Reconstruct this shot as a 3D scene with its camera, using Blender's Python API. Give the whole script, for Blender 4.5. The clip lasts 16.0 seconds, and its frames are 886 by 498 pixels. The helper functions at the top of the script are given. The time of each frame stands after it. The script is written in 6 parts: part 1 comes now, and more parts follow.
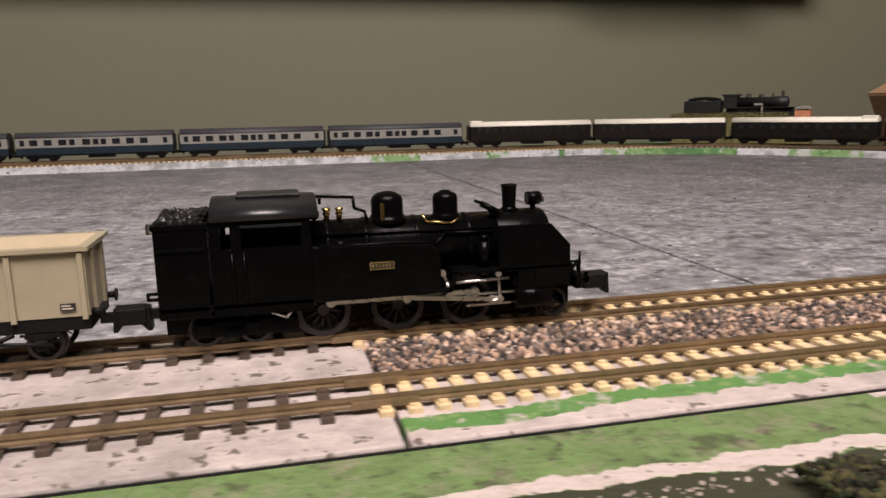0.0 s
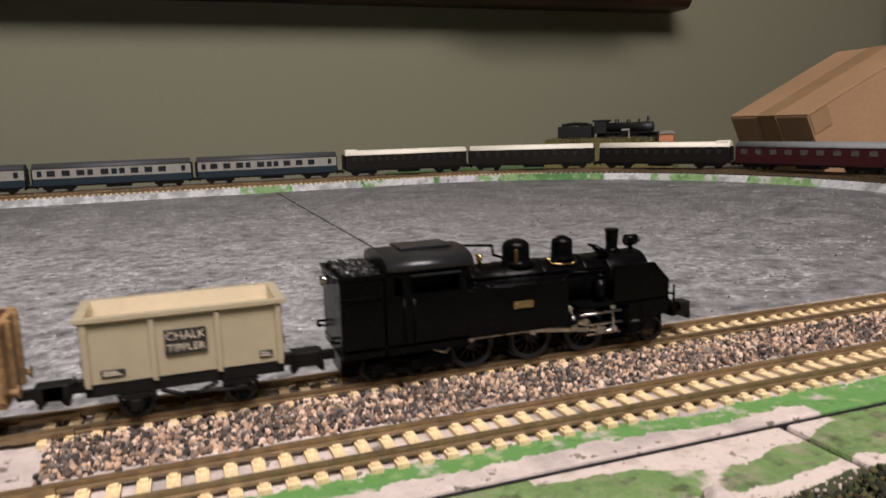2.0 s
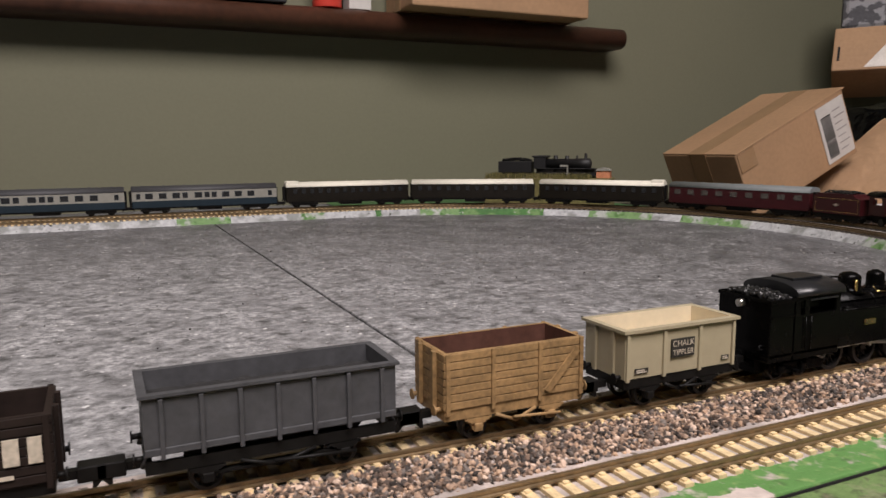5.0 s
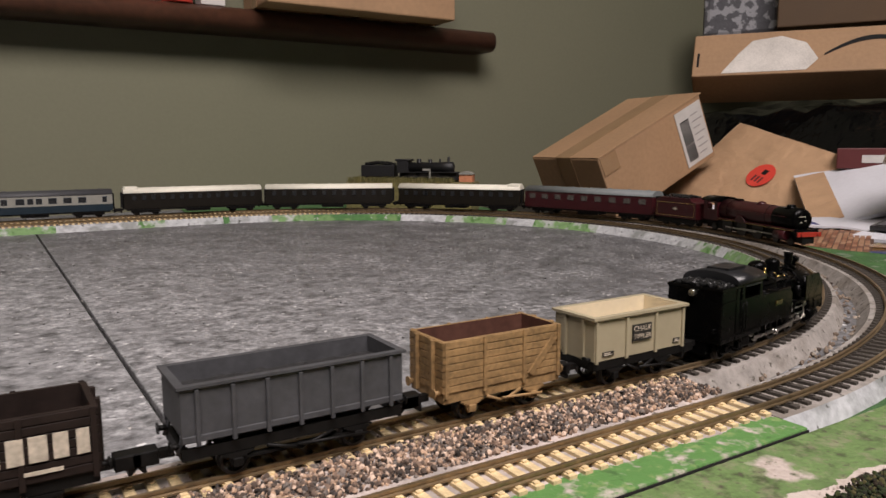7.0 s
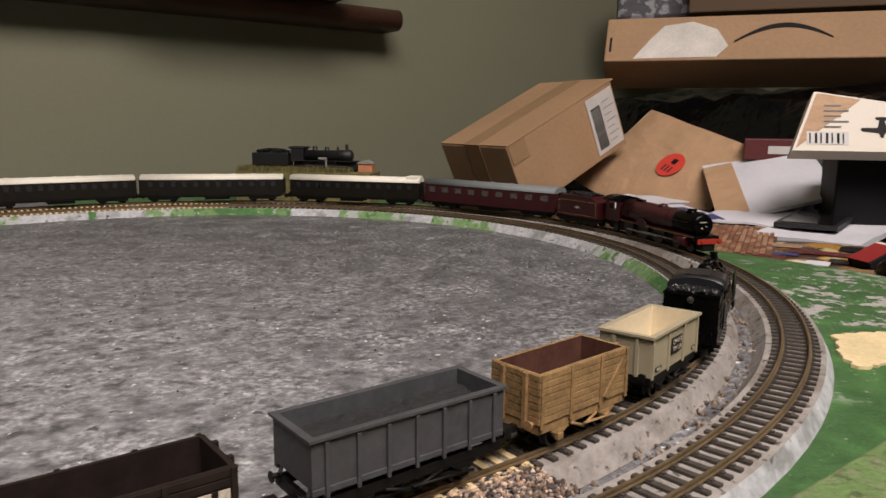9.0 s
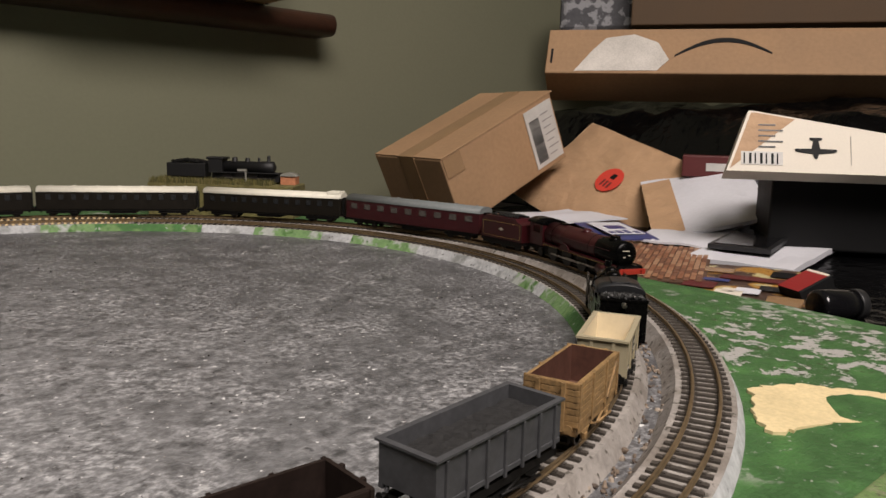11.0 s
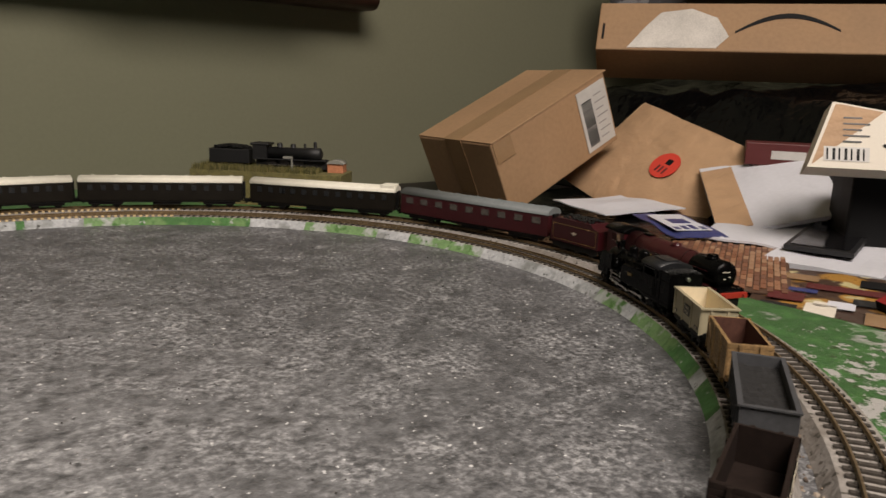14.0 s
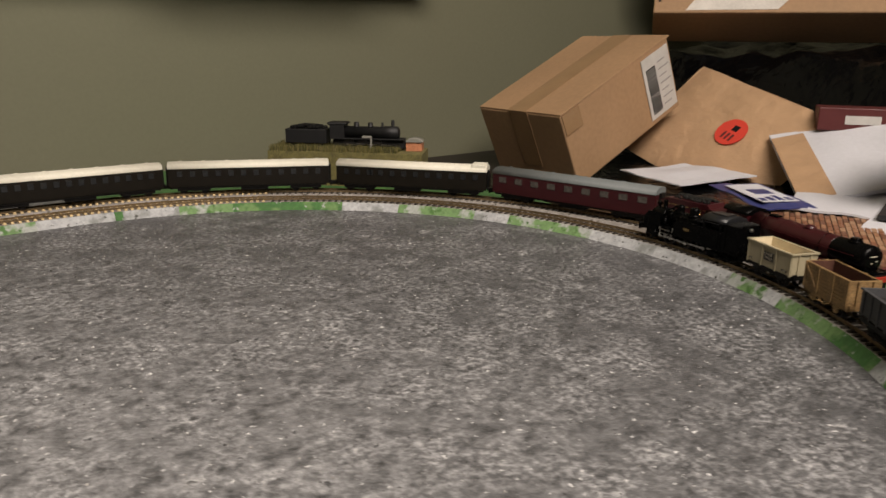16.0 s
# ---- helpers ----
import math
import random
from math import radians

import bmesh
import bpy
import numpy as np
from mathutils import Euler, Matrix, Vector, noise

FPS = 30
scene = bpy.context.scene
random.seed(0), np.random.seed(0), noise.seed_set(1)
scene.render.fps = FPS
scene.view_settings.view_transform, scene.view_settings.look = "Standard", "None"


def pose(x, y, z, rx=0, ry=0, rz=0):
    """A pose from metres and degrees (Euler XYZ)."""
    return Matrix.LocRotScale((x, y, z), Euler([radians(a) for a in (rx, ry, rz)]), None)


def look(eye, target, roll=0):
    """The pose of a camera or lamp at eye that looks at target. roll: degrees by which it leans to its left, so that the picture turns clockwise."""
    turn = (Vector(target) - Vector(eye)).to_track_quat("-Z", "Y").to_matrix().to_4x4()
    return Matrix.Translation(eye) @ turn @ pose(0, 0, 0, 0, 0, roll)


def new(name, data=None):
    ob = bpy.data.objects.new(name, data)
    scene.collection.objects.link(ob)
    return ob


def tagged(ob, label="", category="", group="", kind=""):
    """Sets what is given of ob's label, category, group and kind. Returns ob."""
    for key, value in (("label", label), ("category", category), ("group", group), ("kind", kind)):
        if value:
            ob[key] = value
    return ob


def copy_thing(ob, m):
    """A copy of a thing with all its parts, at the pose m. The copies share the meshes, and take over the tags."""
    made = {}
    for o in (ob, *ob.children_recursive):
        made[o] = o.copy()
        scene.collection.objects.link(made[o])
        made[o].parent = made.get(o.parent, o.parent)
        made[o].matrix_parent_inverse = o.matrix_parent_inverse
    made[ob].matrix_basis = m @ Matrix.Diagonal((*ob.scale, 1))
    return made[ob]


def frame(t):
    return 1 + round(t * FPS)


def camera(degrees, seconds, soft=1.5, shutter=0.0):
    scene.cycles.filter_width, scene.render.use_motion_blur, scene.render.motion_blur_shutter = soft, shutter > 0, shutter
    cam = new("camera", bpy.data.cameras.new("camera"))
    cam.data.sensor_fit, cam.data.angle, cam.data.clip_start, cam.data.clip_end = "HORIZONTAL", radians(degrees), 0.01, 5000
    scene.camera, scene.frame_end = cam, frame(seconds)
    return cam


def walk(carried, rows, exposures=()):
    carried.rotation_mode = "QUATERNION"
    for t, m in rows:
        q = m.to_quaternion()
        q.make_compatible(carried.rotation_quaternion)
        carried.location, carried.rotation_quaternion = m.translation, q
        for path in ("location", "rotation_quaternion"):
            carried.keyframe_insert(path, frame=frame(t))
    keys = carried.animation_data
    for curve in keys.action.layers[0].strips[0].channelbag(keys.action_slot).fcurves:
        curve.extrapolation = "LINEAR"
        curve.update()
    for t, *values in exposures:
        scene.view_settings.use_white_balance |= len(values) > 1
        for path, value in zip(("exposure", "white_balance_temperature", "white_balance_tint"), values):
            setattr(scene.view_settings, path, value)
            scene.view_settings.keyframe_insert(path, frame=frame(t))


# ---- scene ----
cam = camera(62.1, 16.0, soft=1.5, shutter=0.4)
PATH = [
    (0, (-0.2574, -0.4267, 0.0500), (0.1961, 1.4834, -0.3270), -1.1),
    (0.5, (-0.2393, -0.4337, 0.0510), (0.2688, 1.4649, -0.3220), -1.1),
    (1, (-0.2246, -0.4349, 0.0490), (0.3433, 1.4475, -0.3180), -1.2),
    (1.5, (-0.2163, -0.4296, 0.0490), (0.4292, 1.4274, -0.3160), -1.1),
    (2, (-0.2171, -0.4326, 0.0600), (0.4551, 1.4214, -0.2770), -1.7),
    (2.5, (-0.2266, -0.4190, 0.0679), (0.4825, 1.4250, -0.2453), -1.44),
    (3, (-0.2478, -0.4175, 0.0770), (0.4709, 1.4218, -0.2420), -0.4),
    (5.5, (-0.2154, -0.4337, 0.0710), (0.6674, 1.3407, -0.1980), -0.4),
    (6, (-0.2059, -0.4375, 0.0720), (0.7302, 1.3107, -0.1870), -0.3),
    (6.5, (-0.1771, -0.4371, 0.0760), (0.8247, 1.2744, -0.1820), -0.2),
    (7, (-0.1636, -0.4328, 0.0730), (0.8894, 1.2455, -0.2040), -0.2),
    (7.5, (-0.1540, -0.4199, 0.0740), (0.9342, 1.2319, -0.2270), -0.1),
    (8, (-0.1355, -0.4117, 0.0750), (0.9969, 1.2054, -0.2430), 0.2),
    (8.5, (-0.1189, -0.4082, 0.0790), (1.0533, 1.1784, -0.2530), 0.4),
    (9, (-0.1123, -0.4089, 0.0860), (1.0958, 1.1484, -0.2560), 0.5),
    (9.5, (-0.0990, -0.4068, 0.0880), (1.1441, 1.1218, -0.2540), 0.7),
    (10, (-0.0909, -0.4073, 0.0910), (1.1767, 1.1077, -0.2260), 0.9),
    (12.5, (-0.0392, -0.3681, 0.1010), (1.2855, 1.0824, -0.2760), 2.1),
    (13, (-0.0441, -0.3590, 0.1070), (1.2692, 1.0978, -0.2860), 2.2),
    (13.5, (-0.0547, -0.3497, 0.1090), (1.2326, 1.1240, -0.3050), 2.2),
    (14, (-0.0697, -0.3471, 0.1160), (1.1851, 1.1500, -0.3140), 2.0),
    (14.5, (-0.0820, -0.3403, 0.1190), (1.1406, 1.1789, -0.3260), 1.5),
    (15, (-0.0845, -0.3387, 0.1220), (1.1104, 1.1985, -0.3350), 0.9),
    (15.5, (-0.0968, -0.3319, 0.1250), (1.0884, 1.2068, -0.3540), 0.7),
    (16, (-0.1225, -0.2961, 0.1310), (1.1089, 1.1852, -0.4080), 0.6),
]
walk(cam, [(t, look(e, g, r)) for t, e, g, r in PATH], exposures=[(0, 0.0, 6400, 19), (2.5, -0.05, 6200, 15), (7.5, -0.12, 6300, 15), (10, -0.12, 6450, 13), (13, -0.18, 6450, 10), (14.5, -0.22, 6750, 10), (16, -0.08, 6800, 10)])

# ---- world and lamps ----
world = bpy.data.worlds.new("room_air")
world.use_nodes = True
scene.world = world
world.node_tree.nodes["Background"].inputs[0].default_value = (0.75, 0.85, 1.0, 1)
world.node_tree.nodes["Background"].inputs[1].default_value = 0.01


def area_lamp(name, eye, target, w, h, watts, color):
    data = bpy.data.lights.new(name, "AREA")
    data.shape, data.size, data.size_y, data.energy, data.color = "RECTANGLE", w, h, watts, color
    data.spread = radians(136)
    ob = new(name, data)
    ob.matrix_world = look(eye, target)
    return ob


area_lamp("ceiling_lamp_light", (-0.20, -0.92, 1.57), (-0.06, 0.05, 0), 1.25, 1.1, 53.0, (1.0, 0.905, 0.835))


# ---- materials ----
def mat(name, color, rough=0.6, metal=0.0, vary=0.25, scale=60.0, fine=600.0, bump=0.15, bump_scale=None, dark=None, spec=0.5, depth=0.0005):
    """A surface with blotches at one scale, grain at a finer one, and relief."""
    m = bpy.data.materials.new(name)
    m.use_nodes = True
    nt = m.node_tree
    N, L = nt.nodes, nt.links
    b = N["Principled BSDF"]
    b.inputs["Roughness"].default_value, b.inputs["Metallic"].default_value = rough, metal
    b.inputs["Specular IOR Level"].default_value = spec
    co = N.new("ShaderNodeTexCoord")
    n1, n2 = N.new("ShaderNodeTexNoise"), N.new("ShaderNodeTexNoise")
    n1.inputs["Scale"].default_value, n2.inputs["Scale"].default_value = scale, fine
    n1.inputs["Detail"].default_value, n2.inputs["Detail"].default_value = 4, 3
    for n in (n1, n2):
        L.new(co.outputs["Object"], n.inputs["Vector"])
    mix = N.new("ShaderNodeMix")
    mix.data_type = "FLOAT"
    mix.inputs[0].default_value = 0.45
    L.new(n1.outputs["Fac"], mix.inputs[2])
    L.new(n2.outputs["Fac"], mix.inputs[3])
    ramp = N.new("ShaderNodeValToRGB")
    ramp.color_ramp.elements[0].position, ramp.color_ramp.elements[1].position = 0.35, 0.65
    lo = dark or [c * (1 - vary) for c in color]
    hi = color if dark else [min(1, c * (1 + vary * 0.6)) for c in color]
    ramp.color_ramp.elements[0].color, ramp.color_ramp.elements[1].color = (*lo, 1), (*hi, 1)
    L.new(mix.outputs[0], ramp.inputs[0])
    L.new(ramp.outputs[0], b.inputs["Base Color"])
    rr = N.new("ShaderNodeMapRange")
    rr.inputs[3].default_value, rr.inputs[4].default_value = max(0.03, rough - 0.1), min(1, rough + 0.12)
    L.new(n1.outputs["Fac"], rr.inputs[0])
    L.new(rr.outputs[0], b.inputs["Roughness"])
    if bump:
        bp = N.new("ShaderNodeBump")
        bp.inputs["Strength"].default_value, bp.inputs["Distance"].default_value = bump, depth
        L.new(n2.outputs["Fac"], bp.inputs["Height"])
        L.new(bp.outputs[0], b.inputs["Normal"])
    return m


def noise_map(nt, scale, detail, lo, hi, a=0.0, b=1.0, rough=0.55):
    """A noise stretched between lo and hi into a..b."""
    N, L = nt.nodes, nt.links
    n, r = N.new("ShaderNodeTexNoise"), N.new("ShaderNodeMapRange")
    n.inputs["Scale"].default_value, n.inputs["Detail"].default_value, n.inputs["Roughness"].default_value = scale, detail, rough
    for k, v in ((1, lo), (2, hi), (3, a), (4, b)):
        r.inputs[k].default_value = v
    L.new(N["Texture Coordinate"].outputs["Object"], n.inputs["Vector"])
    L.new(n.outputs["Fac"], r.inputs[0])
    return r.outputs[0]


def math_node(nt, op, a, b):
    x = nt.nodes.new("ShaderNodeMath")
    x.operation = op
    for k, v in ((0, a), (1, b)):
        if isinstance(v, (int, float)):
            x.inputs[k].default_value = v
        else:
            nt.links.new(v, x.inputs[k])
    return x.outputs[0]


def lay_over(nt, fac, color):
    """Lays a colour over what the surface has, where fac is high."""
    N, L = nt.nodes, nt.links
    s = N["Principled BSDF"].inputs["Base Color"]
    mx = N.new("ShaderNodeMix")
    mx.data_type = "RGBA"
    L.new(fac, mx.inputs[0])
    L.new(s.links[0].from_socket, mx.inputs[6])
    mx.inputs[7].default_value = (*color, 1)
    L.new(mx.outputs[2], s)


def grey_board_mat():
    """Dark grey paint with pale grit in it: grains, gathered into drifts and scuffs, paler round a spot beside the
    panels' joint.
    """
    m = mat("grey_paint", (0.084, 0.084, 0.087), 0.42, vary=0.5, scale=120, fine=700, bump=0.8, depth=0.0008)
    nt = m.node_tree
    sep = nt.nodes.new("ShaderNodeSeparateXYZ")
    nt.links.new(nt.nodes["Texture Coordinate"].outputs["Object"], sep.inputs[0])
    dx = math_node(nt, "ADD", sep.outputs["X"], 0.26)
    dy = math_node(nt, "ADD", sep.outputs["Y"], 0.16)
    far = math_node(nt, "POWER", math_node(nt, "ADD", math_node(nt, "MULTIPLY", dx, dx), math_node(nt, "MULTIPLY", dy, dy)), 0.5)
    # 1 near that spot, falling to 0 further out; scales the pale veil
    thinned = nt.nodes.new("ShaderNodeMapRange")
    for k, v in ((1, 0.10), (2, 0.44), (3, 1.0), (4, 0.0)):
        thinned.inputs[k].default_value = v
    nt.links.new(math_node(nt, "ADD", far, noise_map(nt, 14, 5, 0.3, 0.7, -0.06, 0.06)), thinned.inputs[0])
    thinned = thinned.outputs[0]
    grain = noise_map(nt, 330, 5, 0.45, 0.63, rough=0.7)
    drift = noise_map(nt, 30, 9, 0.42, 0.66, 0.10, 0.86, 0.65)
    veil = math_node(nt, "MULTIPLY", thinned, noise_map(nt, 120, 8, 0.36, 0.64, 0.02, 0.60, 0.7))
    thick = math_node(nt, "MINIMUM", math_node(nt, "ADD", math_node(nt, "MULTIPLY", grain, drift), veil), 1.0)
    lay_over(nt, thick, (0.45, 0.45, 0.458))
    lay_over(nt, noise_map(nt, 60, 10, 0.61, 0.68, 0.0, 0.75, 0.72), (0.56, 0.555, 0.55))
    lay_over(nt, noise_map(nt, 300, 3, 0.66, 0.70, 0.0, 0.9), (0.72, 0.715, 0.71))
    lay_over(nt, noise_map(nt, 120, 5, 0.645, 0.69, 0.0, 0.85), (0.025, 0.025, 0.027))
    return m


def painted_sheet_mat():
    """Pale foam, brushed bright green along its near edge."""
    m = patchy("pale_foam_with_green_edge", (0.50, 0.430, 0.39), (0.33, 0.29, 0.265), 60, 0.5, 0.64, bump=1.0, fine=420, third=(0.12, 0.10, 0.08), t_scale=420, t_lo=0.60, t_hi=0.66)
    nt = m.node_tree
    sep = nt.nodes.new("ShaderNodeSeparateXYZ")
    nt.links.new(nt.nodes["Texture Coordinate"].outputs["Object"], sep.inputs[0])
    y = math_node(nt, "ADD", sep.outputs["Y"], noise_map(nt, 42, 6, 0.2, 0.8, -0.0034, 0.0034))
    y = math_node(nt, "ADD", y, noise_map(nt, 420, 3, 0.2, 0.8, -0.0012, 0.0012))
    # the stroke widens to the sheet's edge further along
    wide = math_node(nt, "MULTIPLY", math_node(nt, "GREATER_THAN", sep.outputs["X"], -0.110), 0.006)
    low = math_node(nt, "GREATER_THAN", math_node(nt, "ADD", y, wide), -0.3322)
    high = math_node(nt, "LESS_THAN", y, -0.3270)
    band = math_node(nt, "MULTIPLY", low, high)
    lay_over(nt, math_node(nt, "MULTIPLY", band, noise_map(nt, 240, 4, 0.30, 0.46)), (0.085, 0.205, 0.05))
    lay_over(nt, math_node(nt, "MULTIPLY", band, noise_map(nt, 330, 4, 0.54, 0.68, 0.0, 0.7)), (0.22, 0.30, 0.11))
    lay_over(nt, math_node(nt, "MULTIPLY", band, noise_map(nt, 260, 4, 0.60, 0.70, 0.0, 0.7)), (0.04, 0.09, 0.025))
    return m


def patchy(name, a, b_, scale, lo, hi, rough=0.8, bump=0.5, fine=700, detail=6, third=None, t_scale=300, t_lo=0.6, t_hi=0.66, broken=0):
    """Colour b laid over colour a in patches with ragged edges; a third in small specks."""
    m = mat(name, a, rough, vary=0.25, scale=150, fine=fine, bump=bump, depth=0.0006)
    nt = m.node_tree
    N, L = nt.nodes, nt.links
    p = N["Principled BSDF"]
    cur = p.inputs["Base Color"].links[0].from_socket
    co = N["Texture Coordinate"]
    for col, sc, l, h in ((b_, scale, lo, hi), (third, t_scale, t_lo, t_hi)):
        if col is None:
            continue
        n, r, mx, g = N.new("ShaderNodeTexNoise"), N.new("ShaderNodeMapRange"), N.new("ShaderNodeMix"), N.new("ShaderNodeMix")
        n.inputs["Scale"].default_value, n.inputs["Detail"].default_value = sc, detail
        L.new(co.outputs["Object"], n.inputs["Vector"])
        r.inputs[1].default_value, r.inputs[2].default_value = l, h
        L.new(n.outputs["Fac"], r.inputs[0])
        mx.data_type = g.data_type = "RGBA"
        g.inputs[6].default_value, g.inputs[7].default_value = (*[c * 0.7 for c in col], 1), (*[min(1, c * 1.2) for c in col], 1)
        L.new(N["Noise Texture.001"].outputs["Fac"], g.inputs[0])
        f = r.outputs[0]
        if broken and col is b_:
            f = math_node(nt, "MULTIPLY", f, noise_map(nt, broken, 6, 0.47, 0.53))
        L.new(f, mx.inputs[0])
        L.new(cur, mx.inputs[6])
        L.new(g.outputs[2], mx.inputs[7])
        cur = mx.outputs[2]
    L.new(cur, p.inputs["Base Color"])
    return m


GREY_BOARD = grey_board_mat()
SHEET_PAINT = painted_sheet_mat()
PALE_BED = patchy("pale_foam_bed", (0.45, 0.390, 0.355), (0.33, 0.29, 0.265), 60, 0.5, 0.64, bump=1.0, fine=420, third=(0.12, 0.10, 0.08), t_scale=420, t_lo=0.60, t_hi=0.66)
DUSTY_BED = patchy("dusty_foam_bed", (0.29, 0.265, 0.24), (0.20, 0.175, 0.15), 60, 0.5, 0.64, bump=1.0, fine=420, third=(0.08, 0.07, 0.055), t_scale=300, t_lo=0.60, t_hi=0.66)
WHITE_SLOPE = patchy("pale_grey_slope", (0.42, 0.43, 0.435), (0.24, 0.25, 0.24), 70, 0.5, 0.62, bump=1.0, fine=420, third=(0.10, 0.10, 0.09), t_scale=260, t_lo=0.64, t_hi=0.69)
GREEN_LIGHT = patchy("light_green_brushed_slope", (0.15, 0.26, 0.10), (0.36, 0.38, 0.35), 90, 0.50, 0.60, bump=0.9, fine=420, third=(0.07, 0.16, 0.04), t_scale=160, t_lo=0.58, t_hi=0.66)
GREEN_DEEP = patchy("deep_green_brushed_slope", (0.055, 0.15, 0.040), (0.13, 0.23, 0.08), 80, 0.50, 0.60, bump=0.9, fine=420, third=(0.34, 0.36, 0.33), t_scale=130, t_lo=0.64, t_hi=0.68)
GREEN_FRONT = patchy("front_green_paint", (0.12, 0.195, 0.062), (0.48, 0.41, 0.365), 24, 0.60, 0.62, bump=0.8, third=(0.06, 0.085, 0.03), t_scale=260, t_lo=0.54, t_hi=0.66)
GREEN_PAINT = patchy("green_scenery_paint", (0.040, 0.108, 0.030), (0.34, 0.33, 0.31), 17, 0.60, 0.64, rough=0.6, bump=1.0, detail=12, broken=120, third=(0.065, 0.175, 0.045), t_scale=60, t_lo=0.5, t_hi=0.7)
def worn_ground(m):
    """A wide worn place on the green ground, broken into small bare spots and dark cracks."""
    nt = m.node_tree
    sep = nt.nodes.new("ShaderNodeSeparateXYZ")
    nt.links.new(nt.nodes["Texture Coordinate"].outputs["Object"], sep.inputs[0])
    dx, dy = math_node(nt, "SUBTRACT", sep.outputs["X"], 0.272), math_node(nt, "SUBTRACT", sep.outputs["Y"], -0.256)
    far = math_node(nt, "POWER", math_node(nt, "ADD", math_node(nt, "MULTIPLY", dx, dx), math_node(nt, "MULTIPLY", dy, dy)), 0.5)
    inside = math_node(nt, "LESS_THAN", math_node(nt, "ADD", far, noise_map(nt, 40, 5, 0.3, 0.7, -0.02, 0.02)), 0.058)
    lay_over(nt, math_node(nt, "MULTIPLY", inside, noise_map(nt, 85, 10, 0.53, 0.56, rough=0.68)), (0.35, 0.34, 0.32))
    lay_over(nt, math_node(nt, "MULTIPLY", inside, noise_map(nt, 210, 6, 0.60, 0.66)), (0.035, 0.06, 0.02))
    lay_over(nt, noise_map(nt, 330, 4, 0.66, 0.70, 0.0, 0.8), (0.30, 0.32, 0.27))
    return m


worn_ground(GREEN_PAINT)


def front_bank(m):
    """A pale plaster line along the bank, a pale wash beside the joint, dark soil below."""
    nt = m.node_tree
    sep = nt.nodes.new("ShaderNodeSeparateXYZ")
    nt.links.new(nt.nodes["Texture Coordinate"].outputs["Object"], sep.inputs[0])
    y = math_node(nt, "ADD", sep.outputs["Y"], noise_map(nt, 55, 7, 0.25, 0.75, -0.0030, 0.0030, 0.65))
    y = math_node(nt, "ADD", y, math_node(nt, "MULTIPLY", sep.outputs["X"], 0.03))
    line = math_node(nt, "MULTIPLY", math_node(nt, "GREATER_THAN", y, -0.3600), math_node(nt, "LESS_THAN", y, -0.3562))
    lay_over(nt, line, (0.50, 0.43, 0.385))
    dx = math_node(nt, "ABSOLUTE", math_node(nt, "ADD", sep.outputs["X"], 0.140), 0.0)
    wash = math_node(nt, "GREATER_THAN", math_node(nt, "SUBTRACT", y, math_node(nt, "MULTIPLY", dx, 0.22)), -0.3505)
    lay_over(nt, math_node(nt, "MULTIPLY", wash, math_node(nt, "LESS_THAN", dx, 0.03)), (0.50, 0.43, 0.385))
    lay_over(nt, noise_map(nt, 170, 8, 0.50, 0.66, 0.0, 0.55, 0.7), (0.27, 0.22, 0.17))
    lay_over(nt, noise_map(nt, 520, 3, 0.62, 0.68, 0.0, 0.7), (0.07, 0.06, 0.04))
    lay_over(nt, math_node(nt, "LESS_THAN", y, -0.3602), (0.030, 0.032, 0.013))
    return m


front_bank(GREEN_FRONT)
YELLOW_PAINT = mat("cream_yellow_paint", (0.68, 0.55, 0.31), 0.6, vary=0.18, bump=0.5)
WALL_PAINT = mat("sage_wall_paint", (0.158, 0.157, 0.102), 0.75, vary=0.06, scale=3, fine=250, bump=0.08)
WOOD_DARK = mat("dark_stained_wood", (0.065, 0.026, 0.014), 0.45, vary=0.4, scale=14, fine=120, bump=0.2)
CEIL_PAINT = mat("ceiling_paint", (0.75, 0.73, 0.7), 0.9, vary=0.05, scale=4)
FLOOR_MAT = mat("floor_carpet", (0.16, 0.14, 0.12), 0.95, vary=0.3, scale=20)
RAIL_MAT = mat("tarnished_nickel_rail", (0.255, 0.185, 0.105), 0.38, metal=0.65, vary=0.3, scale=90, bump=0.1)
SLEEPER_TAN = mat("tan_sleeper_plastic", (0.68, 0.53, 0.30), 0.6, vary=0.3, scale=200, fine=1500)
SLEEPER_DARK = mat("dark_sleeper_plastic", (0.07, 0.05, 0.035), 0.6, vary=0.3, scale=200, fine=1500)
SLEEPER_CURVE = mat("grey_brown_sleeper_plastic", (0.050, 0.042, 0.034), 0.65, vary=0.3, scale=200, fine=1500)
CARD = mat("brown_cardboard", (0.36, 0.22, 0.118), 0.7, vary=0.14, scale=12, fine=180, bump=0.12)
BLACK_PLASTIC = mat("black_model_paint", (0.0022, 0.0021, 0.0021), 0.24, vary=0.3, scale=200, bump=0.05, spec=0.08)


# ---- mesh helpers ----
def part(name, bm, material, parent=None, label="", smooth=False):
    me = bpy.data.meshes.new(name)
    bm.normal_update()
    bm.to_mesh(me)
    bm.free()
    for m in material if isinstance(material, (list, tuple)) else [material]:
        me.materials.append(m)
    if smooth:
        for p in me.polygons:
            p.use_smooth = True
    ob = new(name, me)
    if parent:
        ob.parent = parent
    if label:
        tagged(ob, label)
    return ob


def base(name, label, category, group="", kind=""):
    return tagged(new(name), label, category, group, kind)


